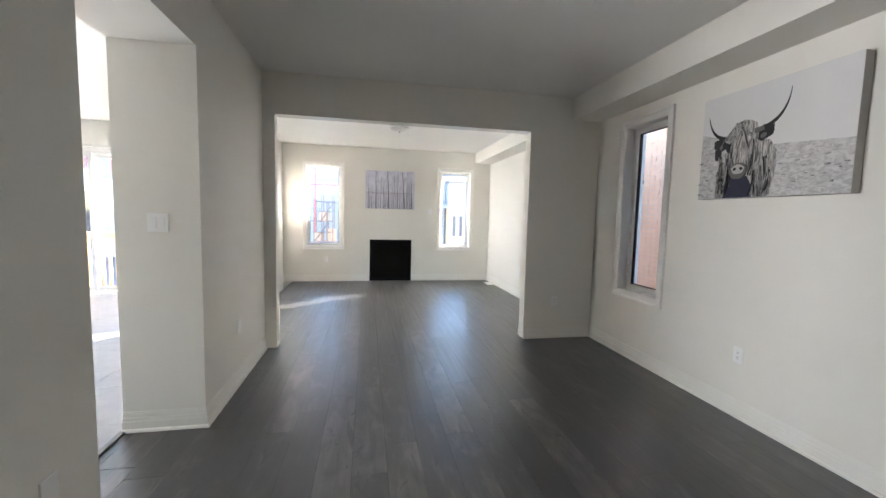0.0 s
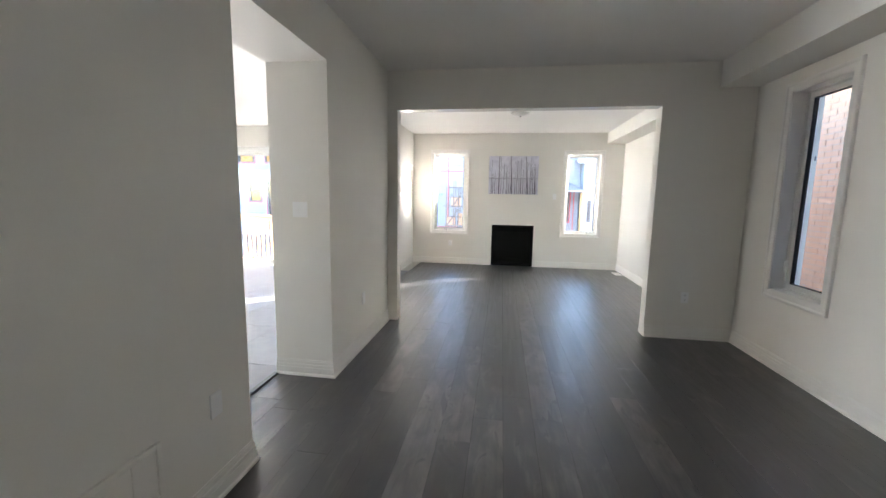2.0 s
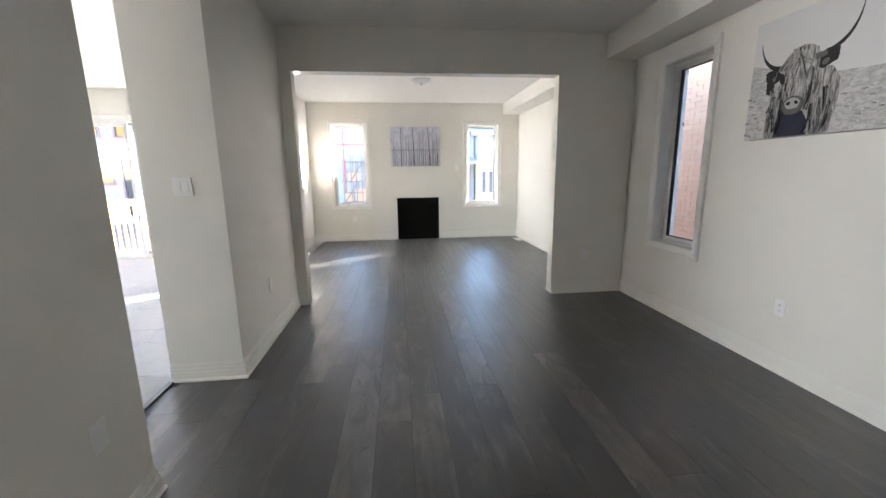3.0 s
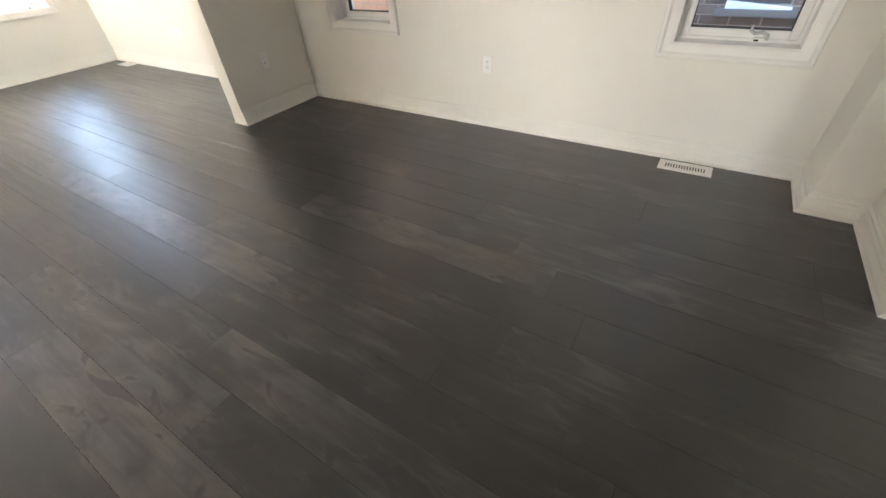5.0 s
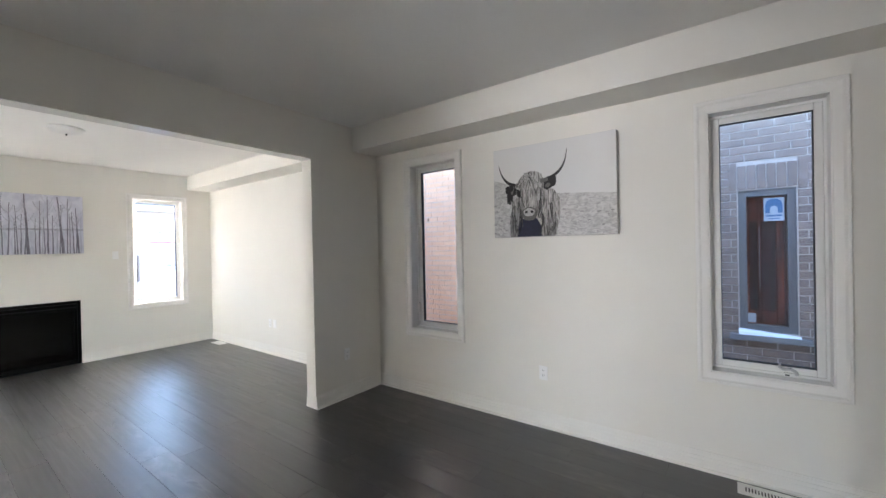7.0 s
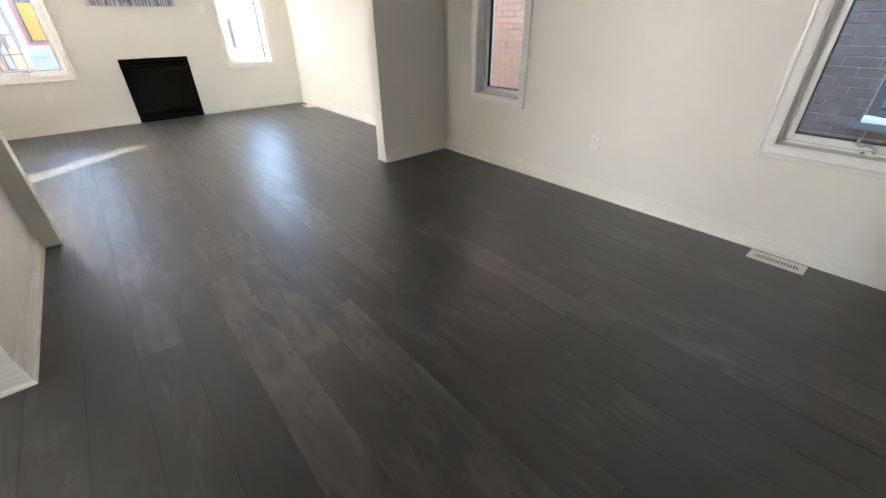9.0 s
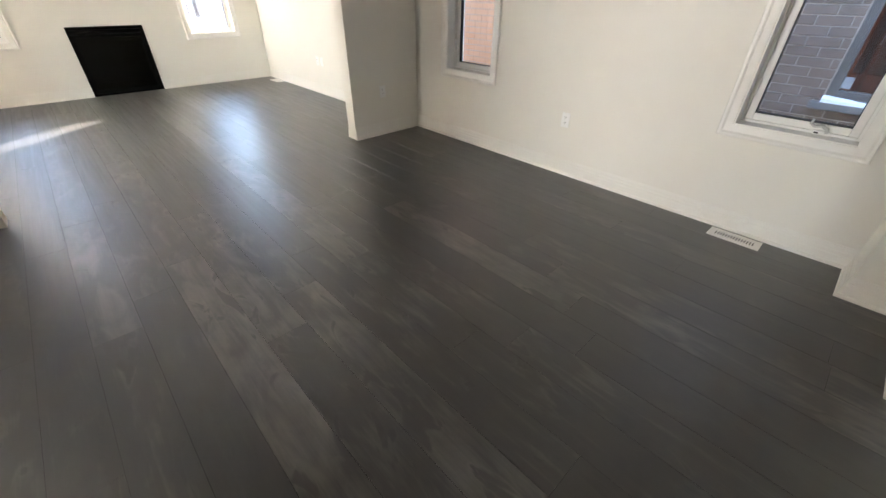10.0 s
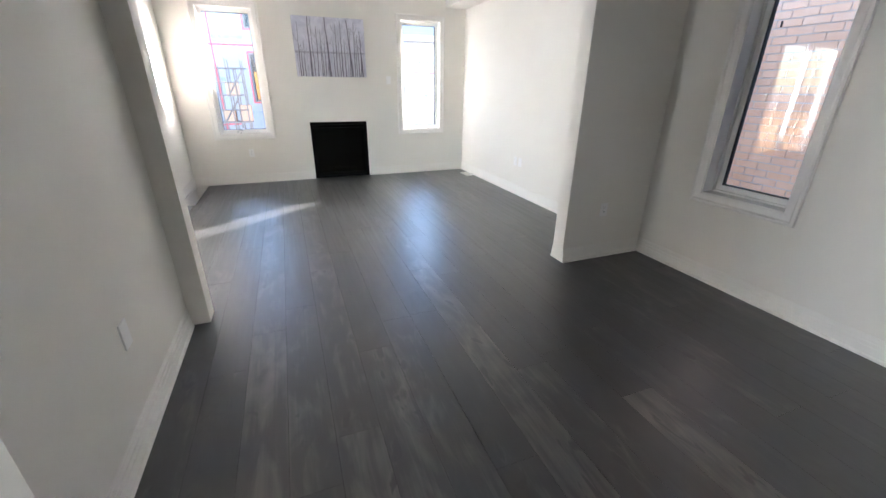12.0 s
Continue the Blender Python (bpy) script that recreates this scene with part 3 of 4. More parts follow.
def horned_print():
    """Built facing -y in its own plane, u across, v up from its lower edge; then hung on the side wall."""
    W, H, D = 0.992, 0.748, 0.062
    cv = empty("canvas_picture", (0, 0, 0), "black and white canvas print, pale horned shape in a field", "picture")
    part("canvas", B(0, W, 0, D, 0, H, bevel=0.004), CANVAS, cv, "grey wrapped canvas edge")
    e = iter(0.0004 + 0.00006 * i for i in range(1, 300))

    def lay(name, pts, mat):
        d = next(e)
        part(name, slab(bmesh.new(), pts, -d, 0.001), mat, cv)
    lay("print_sky", [(0.002, 0.002), (W - 0.002, 0.002), (W - 0.002, H - 0.002), (0.002, H - 0.002)], PRINT_SKY)
    top = [(W - 0.002 - i * (W - 0.004) / 40, (0.30 + 0.002 * i if i < 20 else 0.34 + (i - 20) * 0.0075) + 0.005 * noise.noise((i * 0.9, 3, 0))) for i in range(41)]
    lay("print_field", [(0.002, 0.002), (W - 0.002, 0.002), *top], PRINT_FIELD)
    lay("print_body", [(0.15, 0.003), (0.54, 0.003), (0.575, 0.14), (0.585, 0.28), (0.53, 0.37), (0.42, 0.40), (0.26, 0.38), (0.18, 0.29), (0.145, 0.14)], PRINT_HAIR)
    lay("print_shade", [(0.15, 0.003), (0.24, 0.003), (0.24, 0.22), (0.19, 0.27), (0.15, 0.14)], PRINT_HAIR2)
    lay("print_shade", [(0.45, 0.003), (0.53, 0.003), (0.56, 0.12), (0.50, 0.24), (0.46, 0.16)], PRINT_HAIR2)
    lay("print_chest", [(0.215, 0.003), (0.43, 0.003), (0.425, 0.085), (0.38, 0.160), (0.25, 0.160), (0.225, 0.08)], PRINT_NAVY)
    lay("print_ear", ellipse(0.165, 0.390, 0.058, 0.042, wob=0.07, tilt=-0.35), PRINT_DARK)
    lay("print_ear", ellipse(0.150, 0.330, 0.028, 0.055, wob=0.08, ph=1), PRINT_DARK)
    lay("print_ear", ellipse(0.172, 0.372, 0.012, 0.016, wob=0.08, ph=1), PRINT_MID)
    lay("print_ear", ellipse(0.490, 0.425, 0.066, 0.048, wob=0.07, tilt=0.40), PRINT_DARK)
    lay("print_ear", ellipse(0.482, 0.405, 0.022, 0.016, tilt=0.5), PRINT_MID)
    lay("print_head", [(0.225, 0.45), (0.255, 0.50), (0.30, 0.525), (0.34, 0.535), (0.39, 0.525), (0.43, 0.50), (0.45, 0.45), (0.445, 0.36), (0.405, 0.24), (0.385, 0.15), (0.265, 0.15), (0.25, 0.22), (0.21, 0.36)], PRINT_HAIR)
    horn_l = bezier((0.255, 0.425), (0.085, 0.425), (0.052, 0.615))
    horn_r = bezier((0.42, 0.445), (0.625, 0.46), (0.636, 0.672))
    lay("print_horn", ribbon(horn_l[:3], 0.036, 0.031), PRINT_MID)
    lay("print_horn", ribbon(horn_l[2:], 0.031, 0.003), PRINT_DARK)
    lay("print_horn", ribbon(horn_r[:3], 0.036, 0.031), PRINT_MID)
    lay("print_horn", ribbon(horn_r[2:], 0.031, 0.003), PRINT_DARK)
    for i in range(64):
        u = 0.215 + 0.0019 * i + random.uniform(-0.01, 0.06)
        side = -1 if u < 0.33 else 1
        end = (u + side * random.uniform(0.0, 0.05), random.uniform(0.34, 0.44))
        s = ribbon(bezier((0.31 + random.uniform(-0.03, 0.05), random.uniform(0.50, 0.53)), (u + random.uniform(-0.02, 0.02), 0.47), end, 6), random.uniform(0.0025, 0.006), 0.001)
        lay("print_strand", s, (PRINT_LIGHT, PRINT_DARK, PRINT_LIGHT, PRINT_HAIR, PRINT_MID)[i % 5])
    for i in range(34):
        side = -1 if i % 2 else 1
        u = 0.335 + side * random.uniform(0.06, 0.11)
        v = random.uniform(0.28, 0.40)
        lay("print_strand", ribbon(bezier((u, v), (u + side * 0.005, v - 0.06), (u - side * random.uniform(0.0, 0.03), v - 0.14), 5), random.uniform(0.003, 0.007), 0.001), (PRINT_MID, PRINT_LIGHT, PRINT_DARK)[i % 3])
    for i in range(44):
        u = random.choice((random.uniform(0.16, 0.25), random.uniform(0.42, 0.56)))
        v = random.uniform(0.16, 0.33)
        lay("print_strand", ribbon(bezier((u, v), (u + 0.01, v - 0.07), (u + random.uniform(-0.03, 0.03), v - 0.15), 5), 0.005, 0.001), (PRINT_LIGHT, PRINT_MID, PRINT_HAIR, PRINT_DARK)[i % 4])
    lay("print_muzzle", ellipse(0.325, 0.188, 0.066, 0.056, wob=0.03), PRINT_MID)
    lay("print_muzzle", ellipse(0.325, 0.200, 0.048, 0.033, wob=0.04), PRINT_LIGHT)
    lay("print_spot", ellipse(0.300, 0.203, 0.014, 0.010, tilt=0.5), PRINT_DARK)
    lay("print_spot", ellipse(0.350, 0.203, 0.014, 0.010, tilt=-0.5), PRINT_DARK)
    lay("print_spot", ellipse(0.235, 0.36, 0.016, 0.036, tilt=0.3), PRINT_DARK)
    for i in range(30):
        u, v = random.choice((random.uniform(0.60, 0.98), random.uniform(0.01, 0.13))), random.uniform(0.02, 0.27)
        lay("print_tuft", ellipse(u, v, random.uniform(0.006, 0.015), random.uniform(0.002, 0.005), 10, 0.15, i), PRINT_TUFT)
    cv.matrix_basis = pose(XR - D - 0.001, 2.925, 1.562, 0, 0, -90)
    return cv


def forest_print():
    W, H, D = 1.003, 0.775, 0.035
    cv = empty("canvas_picture", (0.103, YF - D - 0.001, 1.508), "lavender grey canvas print of bare misty trees", "picture")
    parent_at = Vector((0.103, YF - D - 0.001, 1.508))

    def add(name, bm, mat, label=""):
        bmesh.ops.translate(bm, verts=bm.verts, vec=parent_at)
        part(name, bm, mat, cv, label)
    add("canvas", B(0, W, 0, D, 0, H, bevel=0.004), FOREST_FAINT, "grey wrapped canvas edge")
    add("print_mist", slab(bmesh.new(), [(0.002, 0.002), (W - 0.002, 0.002), (W - 0.002, H - 0.002), (0.002, H - 0.002)], -0.0008, 0.001), FOREST_SKY)
    add("print_frost", slab(bmesh.new(), [(0.002, 0.002), (W - 0.002, 0.002), (W - 0.002, 0.30), (0.002, 0.30)], -0.0014, 0.001), FOREST_FLOOR)
    add("print_shore", slab(bmesh.new(), ribbon([(0.002, 0.325), (0.25, 0.318), (0.5, 0.322), (0.75, 0.320), (W - 0.002, 0.323)], 0.030, 0.022), -0.0020, 0.001), FOREST_FAINT)
    e = iter(0.0024 + 0.00006 * i for i in range(240))
    trunks = [(0.21, 0.030, 1.0, 0), (0.475, 0.032, 1.0, -0.03), (0.80, 0.032, 0.98, -0.05), (0.655, 0.018, 0.97, 0.0), (0.30, 0.016, 0.85, 0.02), (0.955, 0.022, 0.8, -0.03),
              (0.085, 0.014, 0.55, 0), (0.12, 0.012, 0.6, 0.01), (0.165, 0.010, 0.62, 0), (0.36, 0.012, 0.6, 0), (0.41, 0.012, 0.66, 0.01), (0.54, 0.012, 0.6, 0), (0.60, 0.010, 0.75, 0.02),
              (0.70, 0.014, 0.66, 0.0), (0.735, 0.010, 0.6, 0.01), (0.865, 0.012, 0.7, 0), (0.905, 0.014, 0.74, -0.02), (0.975, 0.010, 0.6, 0.0), (0.03, 0.010, 0.5, 0),
              (0.055, 0.013, 0.9, 0.01), (0.255, 0.012, 0.95, -0.01), (0.385, 0.013, 0.8, -0.02), (0.445, 0.012, 0.7, 0.02), (0.575, 0.014, 0.9, 0.01), (0.625, 0.012, 0.62, -0.01), (0.765, 0.013, 0.85, 0.02), (0.84, 0.014, 0.95, 0.01), (0.93, 0.013, 0.66, 0.01)]
    for i, (u, w, h, lean) in enumerate(trunks):
        pts = [(u + lean * k / 6 + 0.006 * noise.noise((i * 3.1, k * 0.9, 0)), 0.004 + (h * H - 0.008) * k / 6) for k in range(7)]
        add("print_trunk", slab(bmesh.new(), ribbon(pts, w, w * 0.35), -next(e), 0.001), FOREST_TRUNK if w > 0.0115 else FOREST_FAINT)
        for k in range(4 if w > 0.012 else 1):
            v = h * H * random.uniform(0.5, 0.85)
            s = random.choice((-1, 1))
            q = [(u + lean * v / (h * H), v), (u + s * 0.03, v + 0.05), (u + s * 0.055, v + 0.12)]
            add("print_branch", slab(bmesh.new(), ribbon(q, 0.006, 0.002), -next(e), 0.001), FOREST_FAINT)
    return cv


horned_print()
forest_print()


# ---- outlets, switches, registers ----
def outlet(to, u, z, label, sockets=2, switch=0):
    """A cover plate with its sockets or rocker switches."""
    w = 0.070 if switch < 2 else 0.115
    ob = empty("wall_outlet" if sockets else "light_switch" if switch else "blank_plate", to(u, 0, z), label, "outlet" if sockets else "switch" if switch else "cover plate", "cover plates")
    part("cover_plate", wbox(to, u - w / 2, u + w / 2, -0.008, 0.0, z - 0.057, z + 0.057, 0.002), PLASTIC, ob)
    for i in range(sockets):
        c = z + (0.020 if i else -0.020)
        s = part("socket", wbox(to, u - 0.017, u + 0.017, -0.010, -0.006, c - 0.015, c + 0.015, 0.002), PLASTIC, ob)
        bm = bmesh.new()
        for du in (-0.0065, 0.0065):
            wbox(to, u + du - 0.0013, u + du + 0.0013, -0.0104, -0.007, c - 0.002, c + 0.007, bm=bm)
        wbox(to, u - 0.002, u + 0.002, -0.0104, -0.007, c - 0.010, c - 0.006, bm=bm)
        part("slots", bm, DARK_SLOT, s)
    for i in range(switch):
        c = u + (i - (switch - 1) / 2) * 0.046
        part("rocker", wbox(to, c - 0.016, c + 0.016, -0.0115, -0.006, z - 0.033, z + 0.033, 0.003), PLASTIC, ob)
    return ob


def face_left(u, d, z):
    return (XL - d, u, z)


def face_div(u, d, z):
    return (u, YD + d, z)


def face_near(u, d, z):
    return (u, YN - d, z)


def face_jamb(u, d, z):
    return (u, PASS1 + d, z)


outlet(east, 2.533, 0.447, "white double wall outlet below a canvas print")
outlet(east, 6.655, 0.445, "white double wall outlet on the living room wall")
outlet(east, 6.535, 0.445, "white blank cable plate beside an outlet", 0, 1)
outlet(far, -0.685, 0.447, "white double wall outlet below a window")
outlet(far, 1.455, 1.471, "white single light switch beside a window", 0, 1)
outlet(face_div, 2.285, 0.435, "white double wall outlet on the dividing wall")
outlet(face_left, 3.615, 0.462, "white blank cover plate low on the thick wall", 0)
outlet(face_left, 1.682, 0.458, "white blank cover plate low on the wall near the passage", 0)
outlet(face_near, 2.03, 0.45, "white double wall outlet on the near wall")
outlet(face_jamb, -1.101, 1.304, "white double rocker light switch on the passage jamb", 0, 2)


def floor_register(cx, cy, label):
    """A floor grille, long along y, with a bevelled flange and two rows of slots."""
    L, W = 0.292, 0.128
    ob = empty("floor_register", (cx, cy, 0), label, "vent", "floor registers")
    bm = bmesh.new()
    for a, b, c, d in ((-W / 2, -0.028, -L / 2, L / 2), (0.028, W / 2, -L / 2, L / 2), (-0.028, 0.028, -L / 2, -0.112), (-0.028, 0.028, 0.112, L / 2)):
        box(bm, cx + a, cx + b, cy + c, cy + d, 0.0005, 0.006, 0.0018)
    part("flange", bm, ENAMEL, ob)
    part("duct", B(cx - 0.028, cx + 0.028, cy - 0.112, cy + 0.112, 0.0005, 0.001), DARK_SLOT, ob, "dark duct opening")
    for i in range(16):
        y = cy - 0.112 + 0.224 * i / 15
        part("slat", B(cx - 0.028, cx + 0.028, max(y - 0.0042, cy - 0.112), min(y + 0.0042, cy + 0.112), 0.0012, 0.0052), ENAMEL, ob)


floor_register(2.645, 1.127, "white metal floor register by the side wall")
floor_register(2.645, 8.03, "white metal floor register in the living room corner")

rg = empty("return_air_grille", (XL, 1.0, 0.36), "cream painted metal return air grille low on the wall", "vent")
part("grille_frame", frame_ring(bmesh.new(), face_left, 0.62, 1.385, 0.245, 0.475, 0.024, -0.014, 0.0, 0.006), WALL, rg)
part("duct", wbox(face_left, 0.644, 1.361, -0.0012, 0.0, 0.269, 0.451), DARK_SLOT, rg, "dark duct opening")
for i in range(13):
    z = 0.2725 + 0.0141 * i
    bm = bmesh.new()
    pts = [(-0.007, z), (-0.0055, z), (-0.0015, z + 0.0125), (-0.003, z + 0.0125)]
    a = [bm.verts.new(face_left(0.644, d, h)) for d, h in pts]
    b = [bm.verts.new(face_left(1.361, d, h)) for d, h in pts]
    for k in range(4):
        bm.faces.new((a[k], a[(k + 1) % 4], b[(k + 1) % 4], b[k]))
    bm.faces.new(a)
    bm.faces.new(b[::-1])
    part("louvre", bm, WALL, rg)
for u in (0.80, 0.955, 1.11, 1.265):
    part("divider", wbox(face_left, u - 0.004, u + 0.004, -0.009, -0.006, 0.269, 0.451), WALL, rg)

lamp = empty("ceiling_light", (0.625, 6.55, CEILING), "white round flush ceiling light, switched off", "light")
bm = bmesh.new()
rings = []
for r, z in ((0.140, 0.0), (0.145, -0.010), (0.136, -0.018), (0.112, -0.034), (0.078, -0.047), (0.04, -0.054), (0.012, -0.056)):
    rings.append([bm.verts.new((0.625 + r * math.cos(2 * math.pi * i / 36), 6.55 + r * math.sin(2 * math.pi * i / 36), CEILING + z)) for i in range(36)])
for r0, r1 in zip(rings, rings[1:]):
    for i in range(36):
        bm.faces.new((r0[i], r0[(i + 1) % 36], r1[(i + 1) % 36], r1[i]))
bm.faces.new(rings[-1])
part("glass_bowl", bm, FROSTED, lamp, smooth=True)
part("finial", cyl(bmesh.new(), (0.625, 6.55, CEILING - 0.056), (0, 0, -1), 0.009, 0.016, 14, 0.005), BLACK, lamp, "small dark finial")

tagged(mesh_ob("trim_threshold", B(XK - 0.02, XK + 0.022, PASS0 + 0.001, PASS1 - 0.001, 0.0, 0.012, bevel=0.005), WOOD), "dark wooden transition strip in the passage", "threshold", "", "structure")


# ---- outside ----
GZ = -0.95
tagged(mesh_ob("ground", B(-400, 400, -400, 400, GZ - 0.5, GZ), GROUND), "bare frozen building-site ground with patches of snow", "ground", "", "structure")


def house(label, x0, x1, y0, y1, eave, rise, ridge_along, wins, wall_mat, tapes=(), bars=(), overhang=0.4):
    """A house of which the face towards -y is seen. wins: (x, z, w, h, filling)."""
    h = empty("house", ((x0 + x1) / 2, (y0 + y1) / 2, GZ), label, "house", "houses behind")
    holes = [(x - w / 2, x + w / 2, z, z + hh) for x, z, w, hh, _ in wins]
    us = slab_wall("wall", "x", y0, 0.25, x0, x1, GZ - 0.1, eave, holes, "", wall_mat, "")
    body = bmesh.new()
    box(body, x0, x0 + 0.25, y0 + 0.25, y1, GZ - 0.1, eave)
    box(body, x1 - 0.25, x1, y0 + 0.25, y1, GZ - 0.1, eave)
    box(body, x0 + 0.25, x1 - 0.25, y1 - 0.25, y1, GZ - 0.1, eave)
    for k in ("category", "kind"):
        if k in us:
            del us[k]
    us.parent = h
    us.matrix_parent_inverse = h.matrix_basis.inverted()
    part("wall", body, wall_mat, h)
    o = overhang
    bm = bmesh.new()
    if ridge_along == "y":
        xm = (x0 + x1) / 2
        slab(bm, [(x0, eave), (x1, eave), (xm, eave + rise)], y0 + 0.01, y1 - 0.01)
        part("gable", bm, wall_mat, h)
        bm = bmesh.new()
        k = rise / (xm - x0)
        for s in (-1, 1):
            e = xm + s * (xm - x0 + o)
            pts = [(e, eave - o * k), (xm, eave + rise), (xm, eave + rise + 0.22), (e, eave - o * k + 0.22)]
            slab(bm, pts, y0 - o, y1 + o)
        part("roof", bm, SHINGLE, h)
    else:
        ym = (y0 + y1) / 2
        lo = [bm.verts.new(p) for p in ((x0 - o, y0 - o, eave), (x1 + o, y0 - o, eave), (x1 + o, y1 + o, eave), (x0 - o, y1 + o, eave))]
        q = min((x1 - x0) / 2, ym - y0) * 0.9
        hi = [bm.verts.new(p) for p in ((x0 + q, ym, eave + rise), (x1 - q, ym, eave + rise))]
        for f in ((lo[0], lo[1], hi[1], hi[0]), (lo[1], lo[2], hi[1]), (lo[2], lo[3], hi[0], hi[1]), (lo[3], lo[0], hi[0]), tuple(lo[::-1])):
            bm.faces.new(f)
        part("roof", bm, SHINGLE, h)
    part("fascia", B(x0 - o, x1 + o, y0 - o - 0.03, y0 - o, eave - 0.18, eave + 0.02) if ridge_along == "x" else B(x0, x1, y0 - 0.03, y0 - 0.004, eave - 0.12, eave), SIDING, h)
    for x, z, w, hh, fill in wins:
        def to(u, d, zz):
            return (u, y0 + d, zz)
        wi = part("window", frame_ring(bmesh.new(), to, x - w / 2, x + w / 2, z, z + hh, 0.07, -0.02, 0.12), ALU, h)
        part("pane", B(x - w / 2 + 0.06, x + w / 2 - 0.06, y0 + 0.05, y0 + 0.07, z + 0.06, z + hh - 0.06), PANE, wi)
        if fill:
            part("board", B(x - w * 0.32, x + w * 0.34, y0 + 0.030, y0 + 0.048, z + 0.08, z + hh * fill), OSB, wi, "orange sheet of boarding")
            part("sticker", B(x - w * 0.2, x + w * 0.2, y0 + 0.034, y0 + 0.048, z + hh * 0.80, z + hh * 0.92), PRINT, wi, "pale blue paper sticker")
    for a, b, c, d in tapes:
        part("tape", B(a, b, y0 - 0.012, y0 - 0.003, c, d), TAPE, h)
    for x, z, w in bars:
        for a, b in ((0.0, 0.16), (0.22, 0.31), (0.37, 0.55), (0.62, 0.70), (0.76, 0.95)):
            part("print_bar", B(x + a * w, x + b * w, y0 - 0.011, y0 - 0.003, z, z + w * 0.11), WRAP_PRINT, h)
        part("print_bar", B(x, x + w * 0.95, y0 - 0.011, y0 - 0.003, z - w * 0.10, z - w * 0.075), WRAP_PRINT, h)
    return h


def tape_box(x, z, w, h, t=0.05):
    return [(x - w / 2 - t, x + w / 2 + t, z - t, z), (x - w / 2 - t, x + w / 2 + t, z + h, z + h + t), (x - w / 2 - t, x - w / 2, z, z + h), (x + w / 2, x + w / 2 + t, z, z + h)]


# the house behind the living room: white wrap, red tape, boarded windows
wa = [(-4.6, 2.9, 1.0, 1.5, 0.6), (-0.85, 0.75, 0.62, 1.75, 0.62), (-0.85, 3.3, 0.62, 1.3, 0), (-4.4, 0.2, 1.2, 1.7, 0.55)]
house("unfinished house in white wrap with red tape", -6.2, 0.35, 20.0, 29.0, 5.4, 2.2, "x", wa, WRAP_SHADED,
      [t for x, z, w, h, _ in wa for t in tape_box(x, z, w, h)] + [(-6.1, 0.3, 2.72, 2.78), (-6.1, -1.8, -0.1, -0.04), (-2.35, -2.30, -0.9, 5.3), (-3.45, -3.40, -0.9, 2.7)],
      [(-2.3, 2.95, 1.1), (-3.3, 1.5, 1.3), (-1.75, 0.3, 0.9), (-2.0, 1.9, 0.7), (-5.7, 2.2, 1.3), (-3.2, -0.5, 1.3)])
# beside it, seen through the other window: a tall wrapped part and a low white wing
wb = [(3.55, 0.3, 0.5, 1.5, 0.5)]
house("unfinished house in white wrap with red tape", 2.7, 4.25, 21.0, 30.0, 6.2, 1.2, "x", wb, WRAP_SHADED,
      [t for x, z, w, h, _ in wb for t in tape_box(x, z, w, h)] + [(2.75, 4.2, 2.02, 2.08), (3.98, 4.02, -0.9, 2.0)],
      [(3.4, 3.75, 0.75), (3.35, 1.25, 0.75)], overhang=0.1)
ww = [(4.62, 0.35, 0.16, 1.05, 0), (4.98, 0.35, 0.16, 1.05, 0), (9.6, 0.4, 0.9, 1.5, 0.5)]
house("low white wing of a house under a hipped roof", 4.3, 13.3, 20.3, 29.0, 3.35, 2.6, "x", ww, WRAP_LIT,
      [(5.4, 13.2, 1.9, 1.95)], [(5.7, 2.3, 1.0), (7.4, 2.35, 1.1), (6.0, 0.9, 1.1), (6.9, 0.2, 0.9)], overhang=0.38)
# behind the kitchen
wc = [(-16.9, 3.25, 1.1, 1.25, 0.5), (-14.5, 3.25, 1.1, 1.25, 0.6), (-13.02, 3.25, 0.6, 1.25, 0.6), (-14.0, 1.0, 0.8, 1.25, 0.5), (-12.9, -0.6, 0.72, 2.85, 0), (-11.2, 3.0, 0.9, 1.3, 0)]
house("unfinished house in white wrap beyond the deck", -19.0, -9.4, 21.5, 30.5, 5.4, 2.2, "x", wc, WRAP_SHADED,
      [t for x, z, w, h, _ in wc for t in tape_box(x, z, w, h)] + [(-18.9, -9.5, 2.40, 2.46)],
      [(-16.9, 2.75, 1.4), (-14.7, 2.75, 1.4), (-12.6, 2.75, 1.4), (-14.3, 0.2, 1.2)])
# unseen gabled house added to the side, towards the sun, to trim its light
house("unseen white sided house, steep gabled roof placed to trim sunlight", 13.45, 24.95, 23.5, 31.5, 5.75, 3.12, "y", [(17, 3.0, 1.2, 1.4, 0), (21, 3.0, 1.2, 1.4, 0)], SIDING, overhang=0.2)

# timber scaffold and stacked lumber by the wrapped house
sc = empty("scaffold", (-1.8, 18.6, GZ), "rough timber scaffold with brick stacks beside a house", "scaffold")
for x in (-2.15, -1.82, -1.60, -1.35):
    for y in (18.2, 19.0):
        part("post", B(x - 0.022, x + 0.022, y - 0.022, y + 0.022, GZ, 2.1 + 0.18 * math.sin(x * 9)), OLD_WOOD, sc)
for z, x0, x1 in ((-0.35, -2.2, -1.3), (0.12, -2.25, -1.25), (1.02, -2.3, -1.4), (1.88, -2.1, -1.2)):
    for y in (18.15, 18.4, 18.65):
        part("plank", B(x0, x1, y - 0.11, y + 0.11, z, z + 0.035), OLD_WOOD, sc)
for z in (0.55, 1.45):
    part("rail", cyl(bmesh.new(), (-2.2, 18.14, z), (1, 0, 0), 0.02, 0.9, 8), OLD_WOOD, sc)
